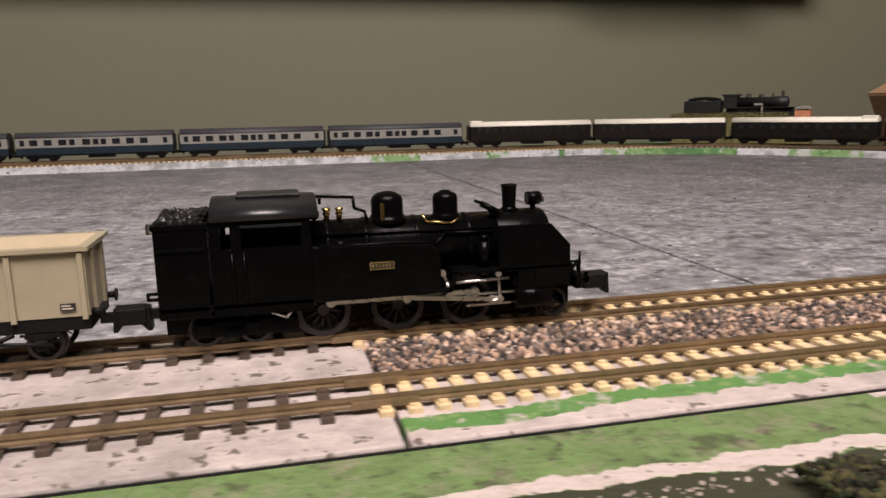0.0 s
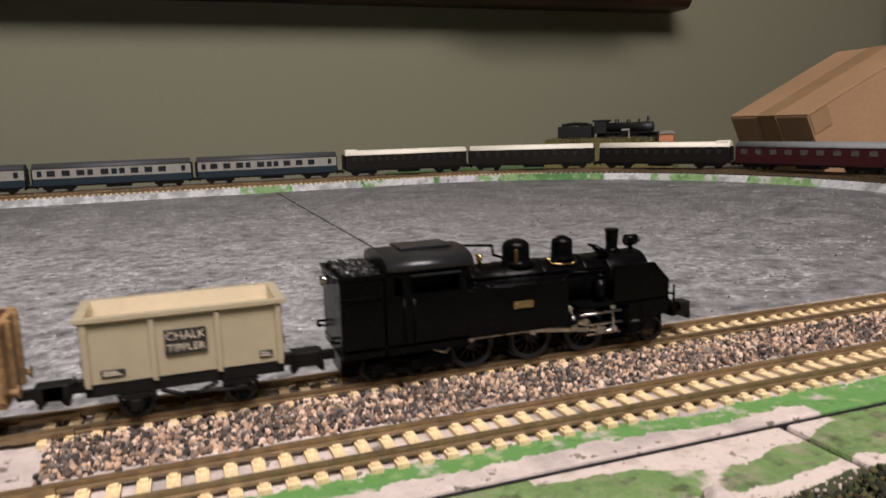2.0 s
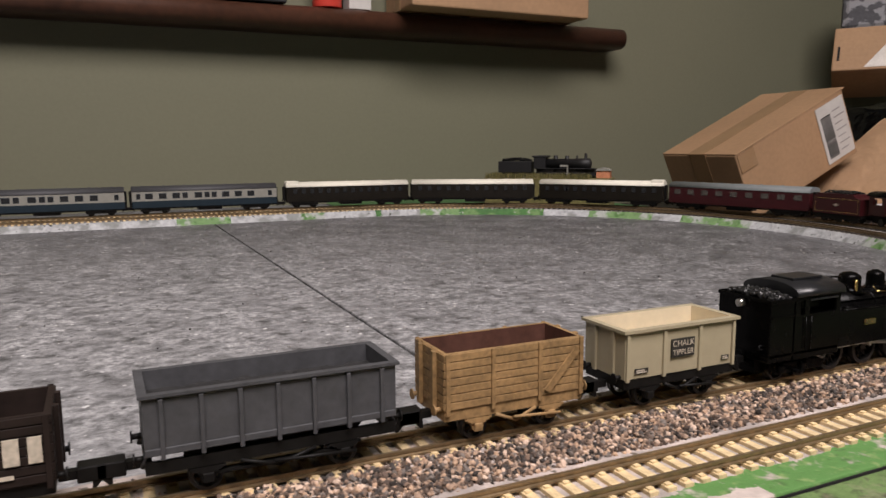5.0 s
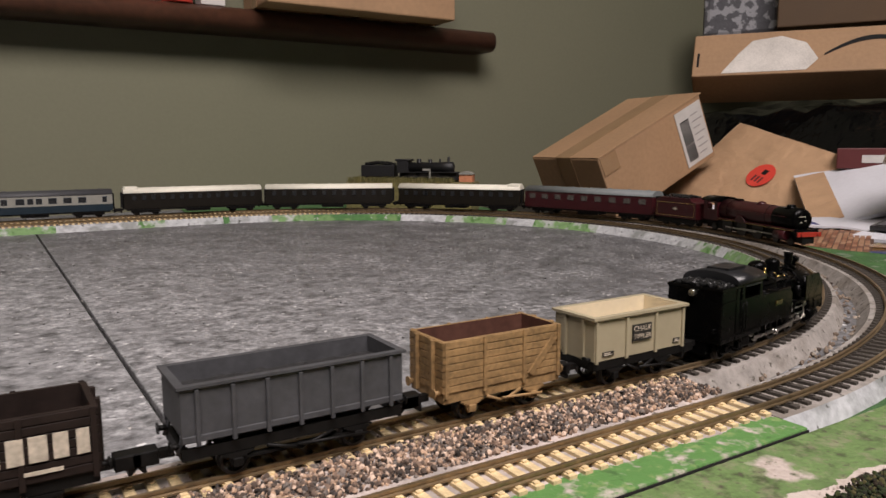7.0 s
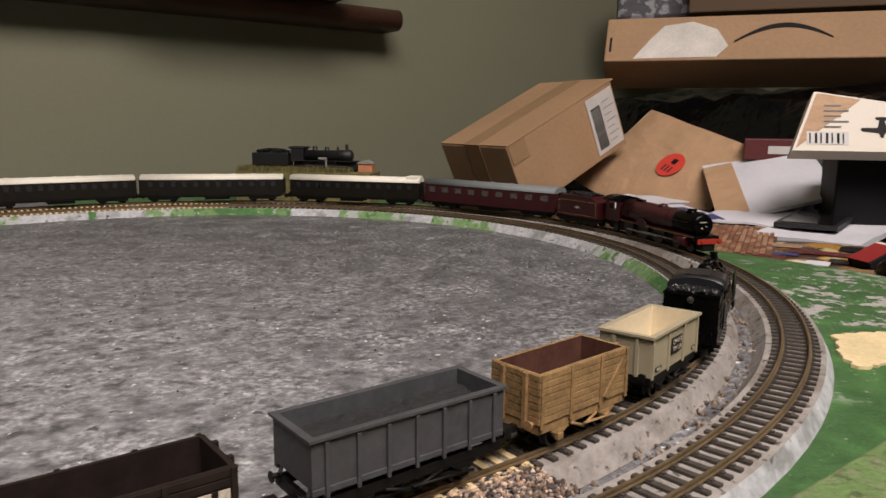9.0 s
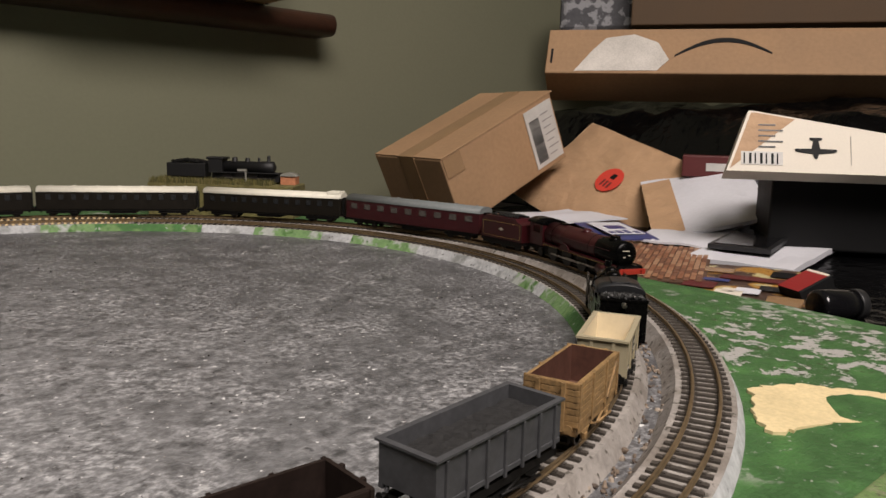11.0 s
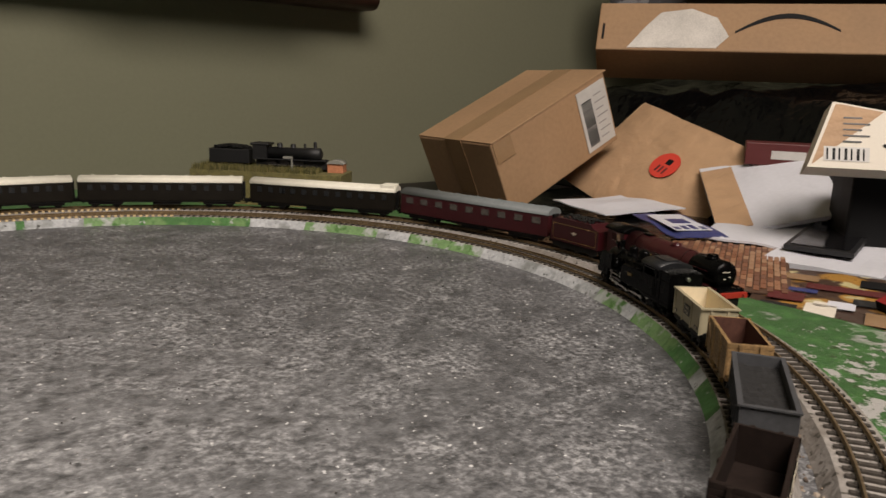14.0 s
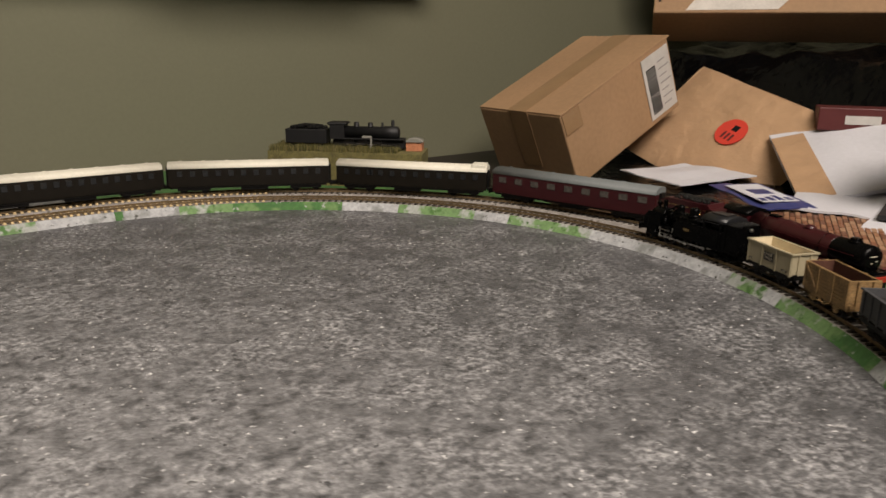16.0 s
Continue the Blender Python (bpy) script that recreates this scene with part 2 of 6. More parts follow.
def add_box(bm, x0, x1, y0, y1, z0, z1, bev=0.0, mi=0):
    t = bmesh.new()
    bmesh.ops.create_cube(t, size=1, matrix=Matrix.Translation(((x0 + x1) / 2, (y0 + y1) / 2, (z0 + z1) / 2)) @ Matrix.Diagonal((x1 - x0, y1 - y0, z1 - z0, 1)))
    if bev:
        bmesh.ops.bevel(t, geom=t.edges[:], offset=bev, segments=2, profile=0.5, affect="EDGES")
    join(bm, t, Matrix(), mi)


def join(bm, t, m=None, mi=0):
    """Adds the bmesh t to bm, moved by m."""
    m = m or Matrix()
    vs = [bm.verts.new(m @ v.co) for v in t.verts]
    t.verts.index_update()
    for f in t.faces:
        nf = bm.faces.new([vs[v.index] for v in f.verts])
        nf.material_index, nf.smooth = mi, f.smooth
    t.free()


def boxed(*a, **k):
    bm = bmesh.new()
    add_box(bm, *a, **k)
    return bm


def add_cyl(bm, p, q, r0, r1=None, n=16, smooth=True, mi=0, caps=True):
    """A cylinder or cone from p to q."""
    p, q = Vector(p), Vector(q)
    t = bmesh.new()
    bmesh.ops.create_cone(t, cap_ends=caps, segments=n, radius1=r0, radius2=r0 if r1 is None else r1, depth=(q - p).length)
    for f in t.faces:
        f.smooth = smooth and len(f.verts) == 4
    join(bm, t, Matrix.Translation((p + q) / 2) @ (q - p).to_track_quat("Z", "Y").to_matrix().to_4x4(), mi)


def add_lathe(bm, prof, n=20, m=None, mi=0):
    """Turns rows (radius, height) round z."""
    t = bmesh.new()
    rings = [[t.verts.new((r * math.cos(2 * math.pi * i / n), r * math.sin(2 * math.pi * i / n), z)) for i in range(n)] for r, z in prof]
    for a, b in zip(rings, rings[1:]):
        for i in range(n):
            t.faces.new((a[i], a[(i + 1) % n], b[(i + 1) % n], b[i])).smooth = True
    t.faces.new(rings[0][::-1])
    t.faces.new(rings[-1])
    join(bm, t, m, mi)


def add_prism(bm, pts, y0, y1, mi=0, m=None, smooth=False):
    """Extrudes the outline pts (x, z) from y0 to y1."""
    t = bmesh.new()
    a, b = [t.verts.new((x, y0, z)) for x, z in pts], [t.verts.new((x, y1, z)) for x, z in pts]
    t.faces.new(a)
    t.faces.new(b[::-1])
    n = len(pts)
    for i in range(n):
        t.faces.new((a[i], b[i], b[(i + 1) % n], a[(i + 1) % n])).smooth = smooth
    bmesh.ops.recalc_face_normals(t, faces=t.faces[:])
    join(bm, t, m, mi)


def add_pipe(bm, pts, r, n=8, mi=0):
    for p, q in zip(pts, pts[1:]):
        add_cyl(bm, p, q, r, n=n, mi=mi)
    for p in pts[1:-1]:
        t = bmesh.new()
        bmesh.ops.create_icosphere(t, subdivisions=1, radius=r)
        join(bm, t, Matrix.Translation(p), mi)


# ---- the oval of track ----
R_IN, R_OUT, X_END = 0.2877, 0.320, -1.15
RAIL_TOP, BED_TOP = 0.0085, 0.0060


def on_track(s, r, off=0.0):
    """Place and heading (degrees) s metres past the start of the curve; off: metres to the outside."""
    rr = r + off
    if s < 0:
        return Vector((s, -rr, 0)), 0.0
    if s < math.pi * r:
        a = s / r - math.pi / 2
        return Vector((rr * math.cos(a), rr * math.sin(a), 0)), math.degrees(s / r)
    return Vector((-(s - math.pi * r), rr, 0)), 180.0


def track_s(r, step, s0=None, s1=None):
    s0 = X_END if s0 is None else s0
    s1 = math.pi * r - X_END if s1 is None else s1
    n = max(1, int(round((s1 - s0) / step)))
    return [s0 + (s1 - s0) * i / n for i in range(n + 1)]


def sweep(r, prof, ss, closed=True):
    """Sweeps the outline prof (off, z) along a track."""
    bm = bmesh.new()
    rings = []
    for s in ss:
        rings.append([bm.verts.new(on_track(s, r, o)[0] + Vector((0, 0, z))) for o, z in prof])
    n = len(prof)
    for a, b in zip(rings, rings[1:]):
        for i in range(n if closed else n - 1):
            bm.faces.new((a[i], b[i], b[(i + 1) % n], a[(i + 1) % n]))
    if closed:
        bm.faces.new(rings[0])
        bm.faces.new(rings[-1][::-1])
    bmesh.ops.recalc_face_normals(bm, faces=bm.faces[:])
    return bm


# ---- room ----
def slab(name, x0, x1, y0, y1, z0, z1, material, label, bev=0.0, category=""):
    return tagged(part(name, boxed(x0, x1, y0, y1, z0, z1, bev=bev), material), label, category, kind="structure")


WALL_Y = 0.485
slab("wall_back", -2.2, 1.5, WALL_Y, WALL_Y + 0.1, -0.75, 1.65, WALL_PAINT, "plain sage green painted wall")
slab("wall_side", 1.4, 1.5, -2.2, WALL_Y, -0.75, 1.65, WALL_PAINT, "plain sage green painted wall")
slab("wall_far_side", -2.2, -2.1, -2.2, WALL_Y, -0.75, 1.65, WALL_PAINT, "plain sage green painted wall")
slab("wall_front", -2.2, 1.5, -2.3, -2.2, -0.75, 1.65, WALL_PAINT, "plain sage green painted wall")
slab("ceiling", -2.2, 1.5, -2.3, 0.62, 1.65, 1.7, CEIL_PAINT, "plain white ceiling")
slab("floor", -2.2, 1.5, -2.3, 0.62, -0.8, -0.75, FLOOR_MAT, "plain dark carpet floor")

# ---- layout boards, foam beds and track ----
def ragged(bm, outline, z, depth, rough=0.002, step=0.003, seed=3):
    """A thin sheet with a torn, uneven rim."""
    rnd = random.Random(seed)
    pts = []
    for (x0, y0), (x1, y1) in zip(outline, outline[1:] + outline[:1]):
        n = max(1, int(math.hypot(x1 - x0, y1 - y0) / step))
        for i in range(n):
            k = i / n
            pts.append((x0 + (x1 - x0) * k + rnd.uniform(-rough, rough), y0 + (y1 - y0) * k + rnd.uniform(-rough, rough)))
    t = bmesh.new()
    f = t.faces.new([t.verts.new((x, y, z)) for x, y in pts])
    r = bmesh.ops.extrude_face_region(t, geom=[f])
    for v in r["geom"]:
        if isinstance(v, bmesh.types.BMVert):
            v.co.z -= depth
    bmesh.ops.recalc_face_normals(t, faces=t.faces[:])
    join(bm, t)


def boards():
    b = base("baseboard_deck", "grey painted layout baseboard in joined panels", "baseboard", kind="structure")
    for x0, x1 in ((-1.3, -0.1270), (-0.1256, 0.338)):
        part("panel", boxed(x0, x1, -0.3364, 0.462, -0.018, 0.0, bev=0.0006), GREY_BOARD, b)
    for x0, x1 in ((-1.3, -0.1208), (-0.1194, 0.338)):
        part("front_panel", boxed(x0, x1, -0.395, -0.3375, -0.018, 0.0058, bev=0.0008), GREEN_FRONT, b, "green and stone painted front panel")
    return b


DECK = boards()

# foam sheet under the near straights, in two pieces
FOAM = base("foam_sheet", "pale foam underlay sheet with green paint strokes", "underlay", kind="structure")
part("sheet", boxed(-1.3, -0.2416, -0.3364, -0.2745, 0.0002, 0.0060, bev=0.0004), PALE_BED, FOAM)
part("sheet", boxed(-0.2408, 0.0, -0.3364, -0.2745, 0.0002, 0.0060, bev=0.0004), SHEET_PAINT, FOAM)


# black strips that put the shade of the open joints into colour
JOINT_SHADE = mat("dark_joint_shade", (0.008, 0.007, 0.006), 0.9, vary=0.4, scale=200)
part("edge_shade", boxed(-1.3, 0.0, -0.3367, -0.33642, 0.0002, 0.0054), JOINT_SHADE, FOAM, "black strip on the foam edge for the joint's shade")
part("joint_shade", boxed(-1.3, 0.338, -0.3374, -0.3368, -0.0175, 0.0004), JOINT_SHADE, FOAM, "black strip down in the joint for its shade")


def green_ground():
    """Painted ground outside the curve, up to the board's edges."""
    bm = bmesh.new()
    rr = R_OUT + 0.0125
    arc = [(rr * math.cos(a), rr * math.sin(a)) for a in [radians(-88 + 174 * i / 60) for i in range(61)]]
    vs, n = [], 14
    for x, y in arc:
        # march outward to the board's rim
        d = Vector((x, y)).normalized()
        k = min((0.3376 / d.x if d.x > 1e-6 else 9), (0.3362 / -d.y if d.y < -1e-6 else 9), (0.4615 / d.y if d.y > 1e-6 else 9))
        k = max(k, rr + 0.0004)
        row = []
        for j in range(n + 1):
            q = rr + (k - rr) * j / n
            z = 0.0012 + 0.0022 * noise.noise(Vector((d.x * q * 22, d.y * q * 22, 1.7))) * min(1, (q - rr) / 0.02)
            row.append(bm.verts.new((d.x * q, d.y * q, max(z, 0.0006))))
        vs.append(row)
    for a, b in zip(vs, vs[1:]):
        for j in range(n):
            bm.faces.new((a[j], a[j + 1], b[j + 1], b[j]))
    bmesh.ops.recalc_face_normals(bm, faces=bm.faces[:])
    return tagged(part("ground_green", bm, GREEN_PAINT, smooth=True), "green painted scenery ground with bare grey scuffs", "ground", kind="structure")


# the same black shade strip in the joint across the board
part("joint_shade", boxed(-0.1269, -0.1257, -0.3363, 0.4615, -0.0175, -0.0022), JOINT_SHADE, DECK, "black strip down in the joint for its shade")
green_ground()
bm = bmesh.new()
ragged(bm, [(0.1880, -0.2785), (0.1965, -0.2805), (0.2100, -0.2895), (0.2160, -0.3010), (0.2310, -0.3200), (0.2080, -0.3290), (0.1800, -0.3120), (0.1560, -0.3030), (0.1600, -0.2950), (0.1780, -0.2850)], 0.0024, 0.0012, 0.0016, 0.0024)
tagged(part("paint_patch", bm, YELLOW_PAINT), "patch of cream yellow paint on the green ground", "paint patch", kind="structure")


# from, to (degrees round the curve) and the paint: light or deep green; bare pale slope elsewhere
STROKES = ((122, 112, 2), (99, 94, 2), (84, 82, 3), (74, 66, 2), (66, 48, 3), (38.5, 25, 2), (19, 5, 2), (-20, -25, 2), (-28, -36, 2), (-36, -45, 3), (-47, -53, 3), (-62, -71, 2))


def sleeper_mesh(l, w, h, material):
    bm = boxed(-w / 2, w / 2, -l / 2, l / 2, 0, h)
    for o in (-0.0045, 0.0045):
        for e in (-0.0012, 0.0012):
            add_box(bm, -w * 0.32, w * 0.32, o + e - 0.0005, o + e + 0.0005, h, h + 0.0004)
    me = bpy.data.meshes.new("sleeper")
    bm.to_mesh(me)
    bm.free()
    me.materials.append(material)
    return me


def track(name, r, label, s_near):
    tr = base(name, label, "railway track", "tracks of the oval", "structure")
    ss = track_s(r, 0.006, 0.0, None)
    rim = -0.0132 if r == R_IN else -0.0145
    bm = sweep(r, [(rim, 0.0001), (rim + 0.0044, BED_TOP), (0.0098, BED_TOP), (0.0130, 0.0001)], ss)
    for f in bm.faces:
        c = f.calc_center_median()
        d = abs(c.y) if c.x < 0 else math.hypot(c.x, c.y)
        if r == R_IN and d < r + rim + 0.0044:
            # brush strokes along the inner slope, by the angle round the curve
            a = math.degrees(math.atan2(c.y, c.x)) if c.x > 0 else 90 - c.x * 200
            f.material_index = next((k for hi, lo, k in STROKES if lo <= a < hi), 1)
        elif r == R_OUT and d > r + 0.0099:
            f.material_index = 1
    part("bed", bm, [DUSTY_BED, WHITE_SLOPE, GREEN_LIGHT, GREEN_DEEP], tr)
    for o in (-0.0045, 0.0045):
        w = 0.00040
        z0, z1 = RAIL_TOP - 0.0015, RAIL_TOP
        prof = [(o - 1.6 * w, z0), (o - 1.6 * w, z0 + 0.0004), (o - w * 0.5, z0 + 0.0006), (o - w * 0.5, z1 - 0.0006), (o - w, z1 - 0.0005), (o - w, z1), (o + w, z1), (o + w, z1 - 0.0005), (o + w * 0.5, z1 - 0.0006), (o + w * 0.5, z0 + 0.0006), (o + 1.6 * w, z0 + 0.0004), (o + 1.6 * w, z0)]
        part("rail", sweep(r, prof, track_s(r, 0.006)), RAIL_MAT, tr)
        # the fishplate where two lengths of rail meet
        p = on_track(JOINT_X, r, o)[0]
        for e in (-1, 1):
            part("rail_joiner", boxed(p.x - 0.005, p.x + 0.005, p.y + e * 0.0008 - 0.0003, p.y + e * 0.0008 + 0.0003, RAIL_TOP - 0.0016, RAIL_TOP - 0.0004, bev=0.0001), RAIL_MAT, tr)
    dark, tan, cur = (sleeper_mesh(*a) for a in ((0.0144, 0.0020, 0.0010, SLEEPER_DARK), (0.0142, 0.0021, 0.0010, SLEEPER_TAN), (0.0160, 0.0019, 0.0010, SLEEPER_CURVE)))
    # sleepers: dark set-track, then tan, then grey-brown round the curve, then tan again
    spans = ((X_END, JOINT_X - 0.004, 0.0062, dark), (JOINT_X, s_near, 0.0043, tan), (s_near + 0.002, radians(150) * r, 0.0052, cur), (radians(150) * r + 0.003, math.pi * r - X_END, 0.0048, tan))
    rest = {}
    for a, b, pitch, me in spans:
        s = a
        while s < b:
            p, h = on_track(s, r)
            m = pose(p.x, p.y, 0.0058, 0, 0, h + random.uniform(-0.6, 0.6))
            if -0.36 < s < 0.62:
                ob = new("sleeper", me)
                ob.parent, ob.matrix_basis = tr, m
            else:
                rest.setdefault(me.name, (me, []))[1].append(m)
            s += pitch
    for me, ms in rest.values():
        src_v = np.array([v.co[:] for v in me.vertices])
        src_f = [list(p.vertices) for p in me.polygons]
        vs, fs = [], []
        for m in ms:
            k = len(vs)
            vs += [(m @ Vector(v))[:] for v in src_v]
            fs += [[i + k for i in f] for f in src_f]
        far = bpy.data.meshes.new("far_sleepers")
        far.from_pydata(vs, [], fs)
        far.materials.append(me.materials[0])
        ob = new("far_sleepers", far)
        ob.parent = tr
        tagged(ob, kind="stuff")
    return tr


JOINT_X = -0.2425
TRACK_IN = track("inner_track", R_IN, "inner oval of fine model railway track on foam bed", 0.003)
TRACK_OUT = track("outer_track", R_OUT, "outer oval of fine model railway track on foam bed", 0.002)


def stones(name, label, n, place_of, size, material, seed, category="ballast", smooth=False):
    """Many small chipped stones in one mesh."""
    rnd = random.Random(seed)
    ico = bmesh.new()
    bmesh.ops.create_icosphere(ico, subdivisions=1, radius=1)
    pv = [v.co.copy() for v in ico.verts]
    pf = [[v.index for v in f.verts] for f in ico.faces]
    ico.free()
    vs, fs = [], []
    for _ in range(n):
        x, y, z = place_of(rnd)
        r = rnd.uniform(*size)
        m = Matrix.Translation((x, y, z)) @ Euler((rnd.uniform(0, 6), rnd.uniform(0, 6), rnd.uniform(0, 6))).to_matrix().to_4x4() @ Matrix.Diagonal((r * rnd.uniform(0.7, 1.3), r * rnd.uniform(0.6, 1.1), r * rnd.uniform(0.5, 0.9), 1))
        k = len(vs)
        vs += [(m @ (v * rnd.uniform(0.75, 1.15)))[:] for v in pv]
        fs += [[i + k for i in f] for f in pf]
    me = bpy.data.meshes.new(name)
    me.from_pydata(vs, [], fs)
    me.materials.append(material)
    if smooth:
        for p in me.polygons:
            p.use_smooth = True
    return tagged(new(name, me), label, category, kind="stuff")


def island_mat(name, cols, rough=0.85):
    m = bpy.data.materials.new(name)
    m.use_nodes = True
    N, L = m.node_tree.nodes, m.node_tree.links
    g, r, b = N.new("ShaderNodeNewGeometry"), N.new("ShaderNodeValToRGB"), N["Principled BSDF"]
    b.inputs["Roughness"].default_value = rough
    r.color_ramp.interpolation = "CONSTANT"
    while len(r.color_ramp.elements) < len(cols):
        r.color_ramp.elements.new(0.5)
    for i, c in enumerate(cols):
        r.color_ramp.elements[i].position, r.color_ramp.elements[i].color = i / len(cols), (*c, 1)
    L.new(g.outputs["Random Per Island"], r.inputs[0])
    n, mx = N.new("ShaderNodeTexNoise"), N.new("ShaderNodeMix")
    n.inputs["Scale"].default_value = 900
    mx.data_type, mx.blend_type = "RGBA", "MULTIPLY"
    mx.inputs[0].default_value = 0.5
    L.new(r.outputs[0], mx.inputs[6])
    L.new(n.outputs["Fac"], mx.inputs[7])
    L.new(mx.outputs[2], b.inputs["Base Color"])
    return m


STONE = island_mat("mixed_ballast_stone", [(0.62, 0.42, 0.28), (0.10, 0.070, 0.052), (0.26, 0.175, 0.125), (0.80, 0.60, 0.46), (0.045, 0.036, 0.030), (0.17, 0.12, 0.09), (0.44, 0.31, 0.22), (0.075, 0.062, 0.055), (0.22, 0.185, 0.16)])
RUBBLE = island_mat("rubble_stone", [(0.30, 0.23, 0.17), (0.20, 0.15, 0.11), (0.12, 0.09, 0.07), (0.40, 0.33, 0.26)])
PALE_STONE = island_mat("pale_glued_stone", [(0.54, 0.45, 0.39), (0.44, 0.37, 0.32), (0.60, 0.51, 0.45)])
MOSS = island_mat("dark_moss_flock", [(0.022, 0.032, 0.008), (0.045, 0.056, 0.014), (0.012, 0.013, 0.005), (0.085, 0.075, 0.025), (0.030, 0.020, 0.010)], 1.0)


def six_foot(rnd):
    s, o = rnd.uniform(JOINT_X + 0.001, 0.004), rnd.uniform(0.0056, 0.0215)
    p = on_track(s, R_IN, o)[0]
    return p.x, p.y, BED_TOP * (1 if s < 0 else max(0.2, 1 - s / 0.09)) + rnd.uniform(-0.0002, 0.0010)


stones("ballast", "loose mixed brown and grey ballast chippings", 8500, six_foot, (0.0004, 0.0009), STONE, 11)


def between_rails(rnd):
    s, o = rnd.uniform(JOINT_X, 0.02), rnd.choice((rnd.uniform(-0.0085, -0.0055), rnd.uniform(-0.0035, 0.0035), rnd.uniform(-0.0105, -0.006)))
    p = on_track(s, R_IN, o)[0]
    return p.x, p.y, BED_TOP + rnd.uniform(-0.0004, 0.0001)


stones("ballast_fill", "fine ballast between the inner rails", 1600, between_rails, (0.0004, 0.0007), STONE, 12)


def gap_rubble(rnd):
    s = rnd.uniform(0.0, radians(170) * R_IN)
    p = on_track(s, R_IN, rnd.uniform(0.0115, 0.0195))[0]
    return p.x, p.y, rnd.uniform(0.0, 0.0012)


stones("rubble", "loose grey rubble between the two curved beds", 700, gap_rubble, (0.0004, 0.0012), RUBBLE, 13, "rubble")


def front_scree(rnd):
    x = rnd.uniform(-0.30, 0.05)
    c = -0.3525 + 0.0025 * noise.noise(Vector((x * 45, 4.1, 0))) - 0.012 * (x + 0.15)
    return x, c - 0.0045 + rnd.gauss(0, 0.0008), 0.0058


stones("pale_stones", "row of pale glued stones along the front bank", 700, front_scree, (0.0002, 0.0005), PALE_STONE, 14, "stones", True)


rnd = random.Random(77)
for bx, by, br in ((-0.1500, -0.3572, 0.0024), (-0.1486, -0.3548, 0.0019)):
    bm = bmesh.new()
    bmesh.ops.create_icosphere(bm, subdivisions=3, radius=br)
    for v in bm.verts:
        v.co *= 1 + 0.35 * noise.noise(v.co * 260 + Vector((bx * 900, 0, 0)))
        v.co.z *= 0.75
    ob = tagged(part("boulder", bm, PALE_BED, smooth=True), "pale rounded stone glued on the front bank", "stone")
    ob.location = (bx, by, 0.0058 + br * 0.5)


def moss_place(rnd):
    x = rnd.uniform(-0.20, 0.05)
    c = -0.3600 + 0.003 * noise.noise(Vector((x * 30, 9.1, 0)))
    y = c - abs(rnd.gauss(0, 0.008))
    return x, max(y, -0.392), 0.0057 + 0.0025 * (0.5 + noise.noise(Vector((x * 90, y * 90, 2)))) + rnd.uniform(0, 0.0012)


stones("moss", "clumped dark green moss flock on the front bank", 15000, moss_place, (0.0002, 0.0007), MOSS, 15, "moss", True)


def crumbs(rnd):
    a, r = rnd.uniform(0, 2 * math.pi), 0.272 * math.sqrt(rnd.random())
    return r * math.cos(a), r * math.sin(a), 0.0002


stones("grit", "scattered pale grit on the grey board", 900, crumbs, (0.0002, 0.0005), island_mat("pale_grit", [(0.6, 0.57, 0.53), (0.35, 0.33, 0.31), (0.05, 0.045, 0.04)]), 16, "grit")

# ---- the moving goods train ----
# one cream paint: shade darkens the outside colour, light brightens the inside one
CREAM_SHADED = mat("cream_wagon_shaded_paint", (0.34, 0.295, 0.195), 0.5, vary=0.06, scale=120, bump=0.04)
CREAM_LIT = mat("cream_wagon_lit_inside", (0.66, 0.57, 0.40), 0.6, vary=0.06, scale=120, bump=0.04)
OCHRE = mat("weathered_ochre_planks", (0.27, 0.165, 0.068), 0.65, vary=0.45, scale=140, fine=900, bump=0.3)
RUST_IN = mat("rust_red_inside", (0.085, 0.034, 0.022), 0.6, vary=0.3, scale=120)
IRON_GREY = mat("dark_grey_hopper_paint", (0.052, 0.053, 0.057), 0.6, vary=0.25, scale=160)
COAL_MAT = mat("dusty_dark_load", (0.013, 0.0125, 0.0125), 0.8, vary=0.4, scale=300, bump=0.9)
PITCH = mat("blackish_brown_plank_paint", (0.015, 0.009, 0.007), 0.6, vary=0.3, scale=160, spec=0.25)
CHASSIS = mat("black_chassis_plastic", (0.006, 0.0055, 0.005), 0.55, vary=0.3, scale=300, spec=0.2)
STEEL = mat("bright_rod_metal", (0.55, 0.53, 0.50), 0.28, metal=1.0, vary=0.15, scale=300, bump=0.03)
WHEEL_STEEL = mat("dull_wheel_metal", (0.045, 0.042, 0.040), 0.35, metal=0.7, vary=0.2, scale=300, bump=0.03)
BRASS = mat("polished_brass", (0.80, 0.55, 0.22), 0.22, metal=1.0, vary=0.12, scale=300, bump=0.03)
ROOF_BLACK = mat("satin_roof_black", (0.012, 0.0125, 0.014), 0.34, vary=0.2, scale=200, bump=0.05)
COAL = island_mat("shiny_coal", [(0.008, 0.008, 0.008), (0.016, 0.016, 0.016), (0.005, 0.005, 0.005)], 0.36)
LETTER = mat("off_white_lettering", (0.50, 0.44, 0.35), 0.6, vary=0.35, scale=700, bump=0)
PLATE_BLACK = mat("black_lettering_panel", (0.02, 0.018, 0.016), 0.5, bump=0)
MOVERS, WHEELS, RODS = [], [], []


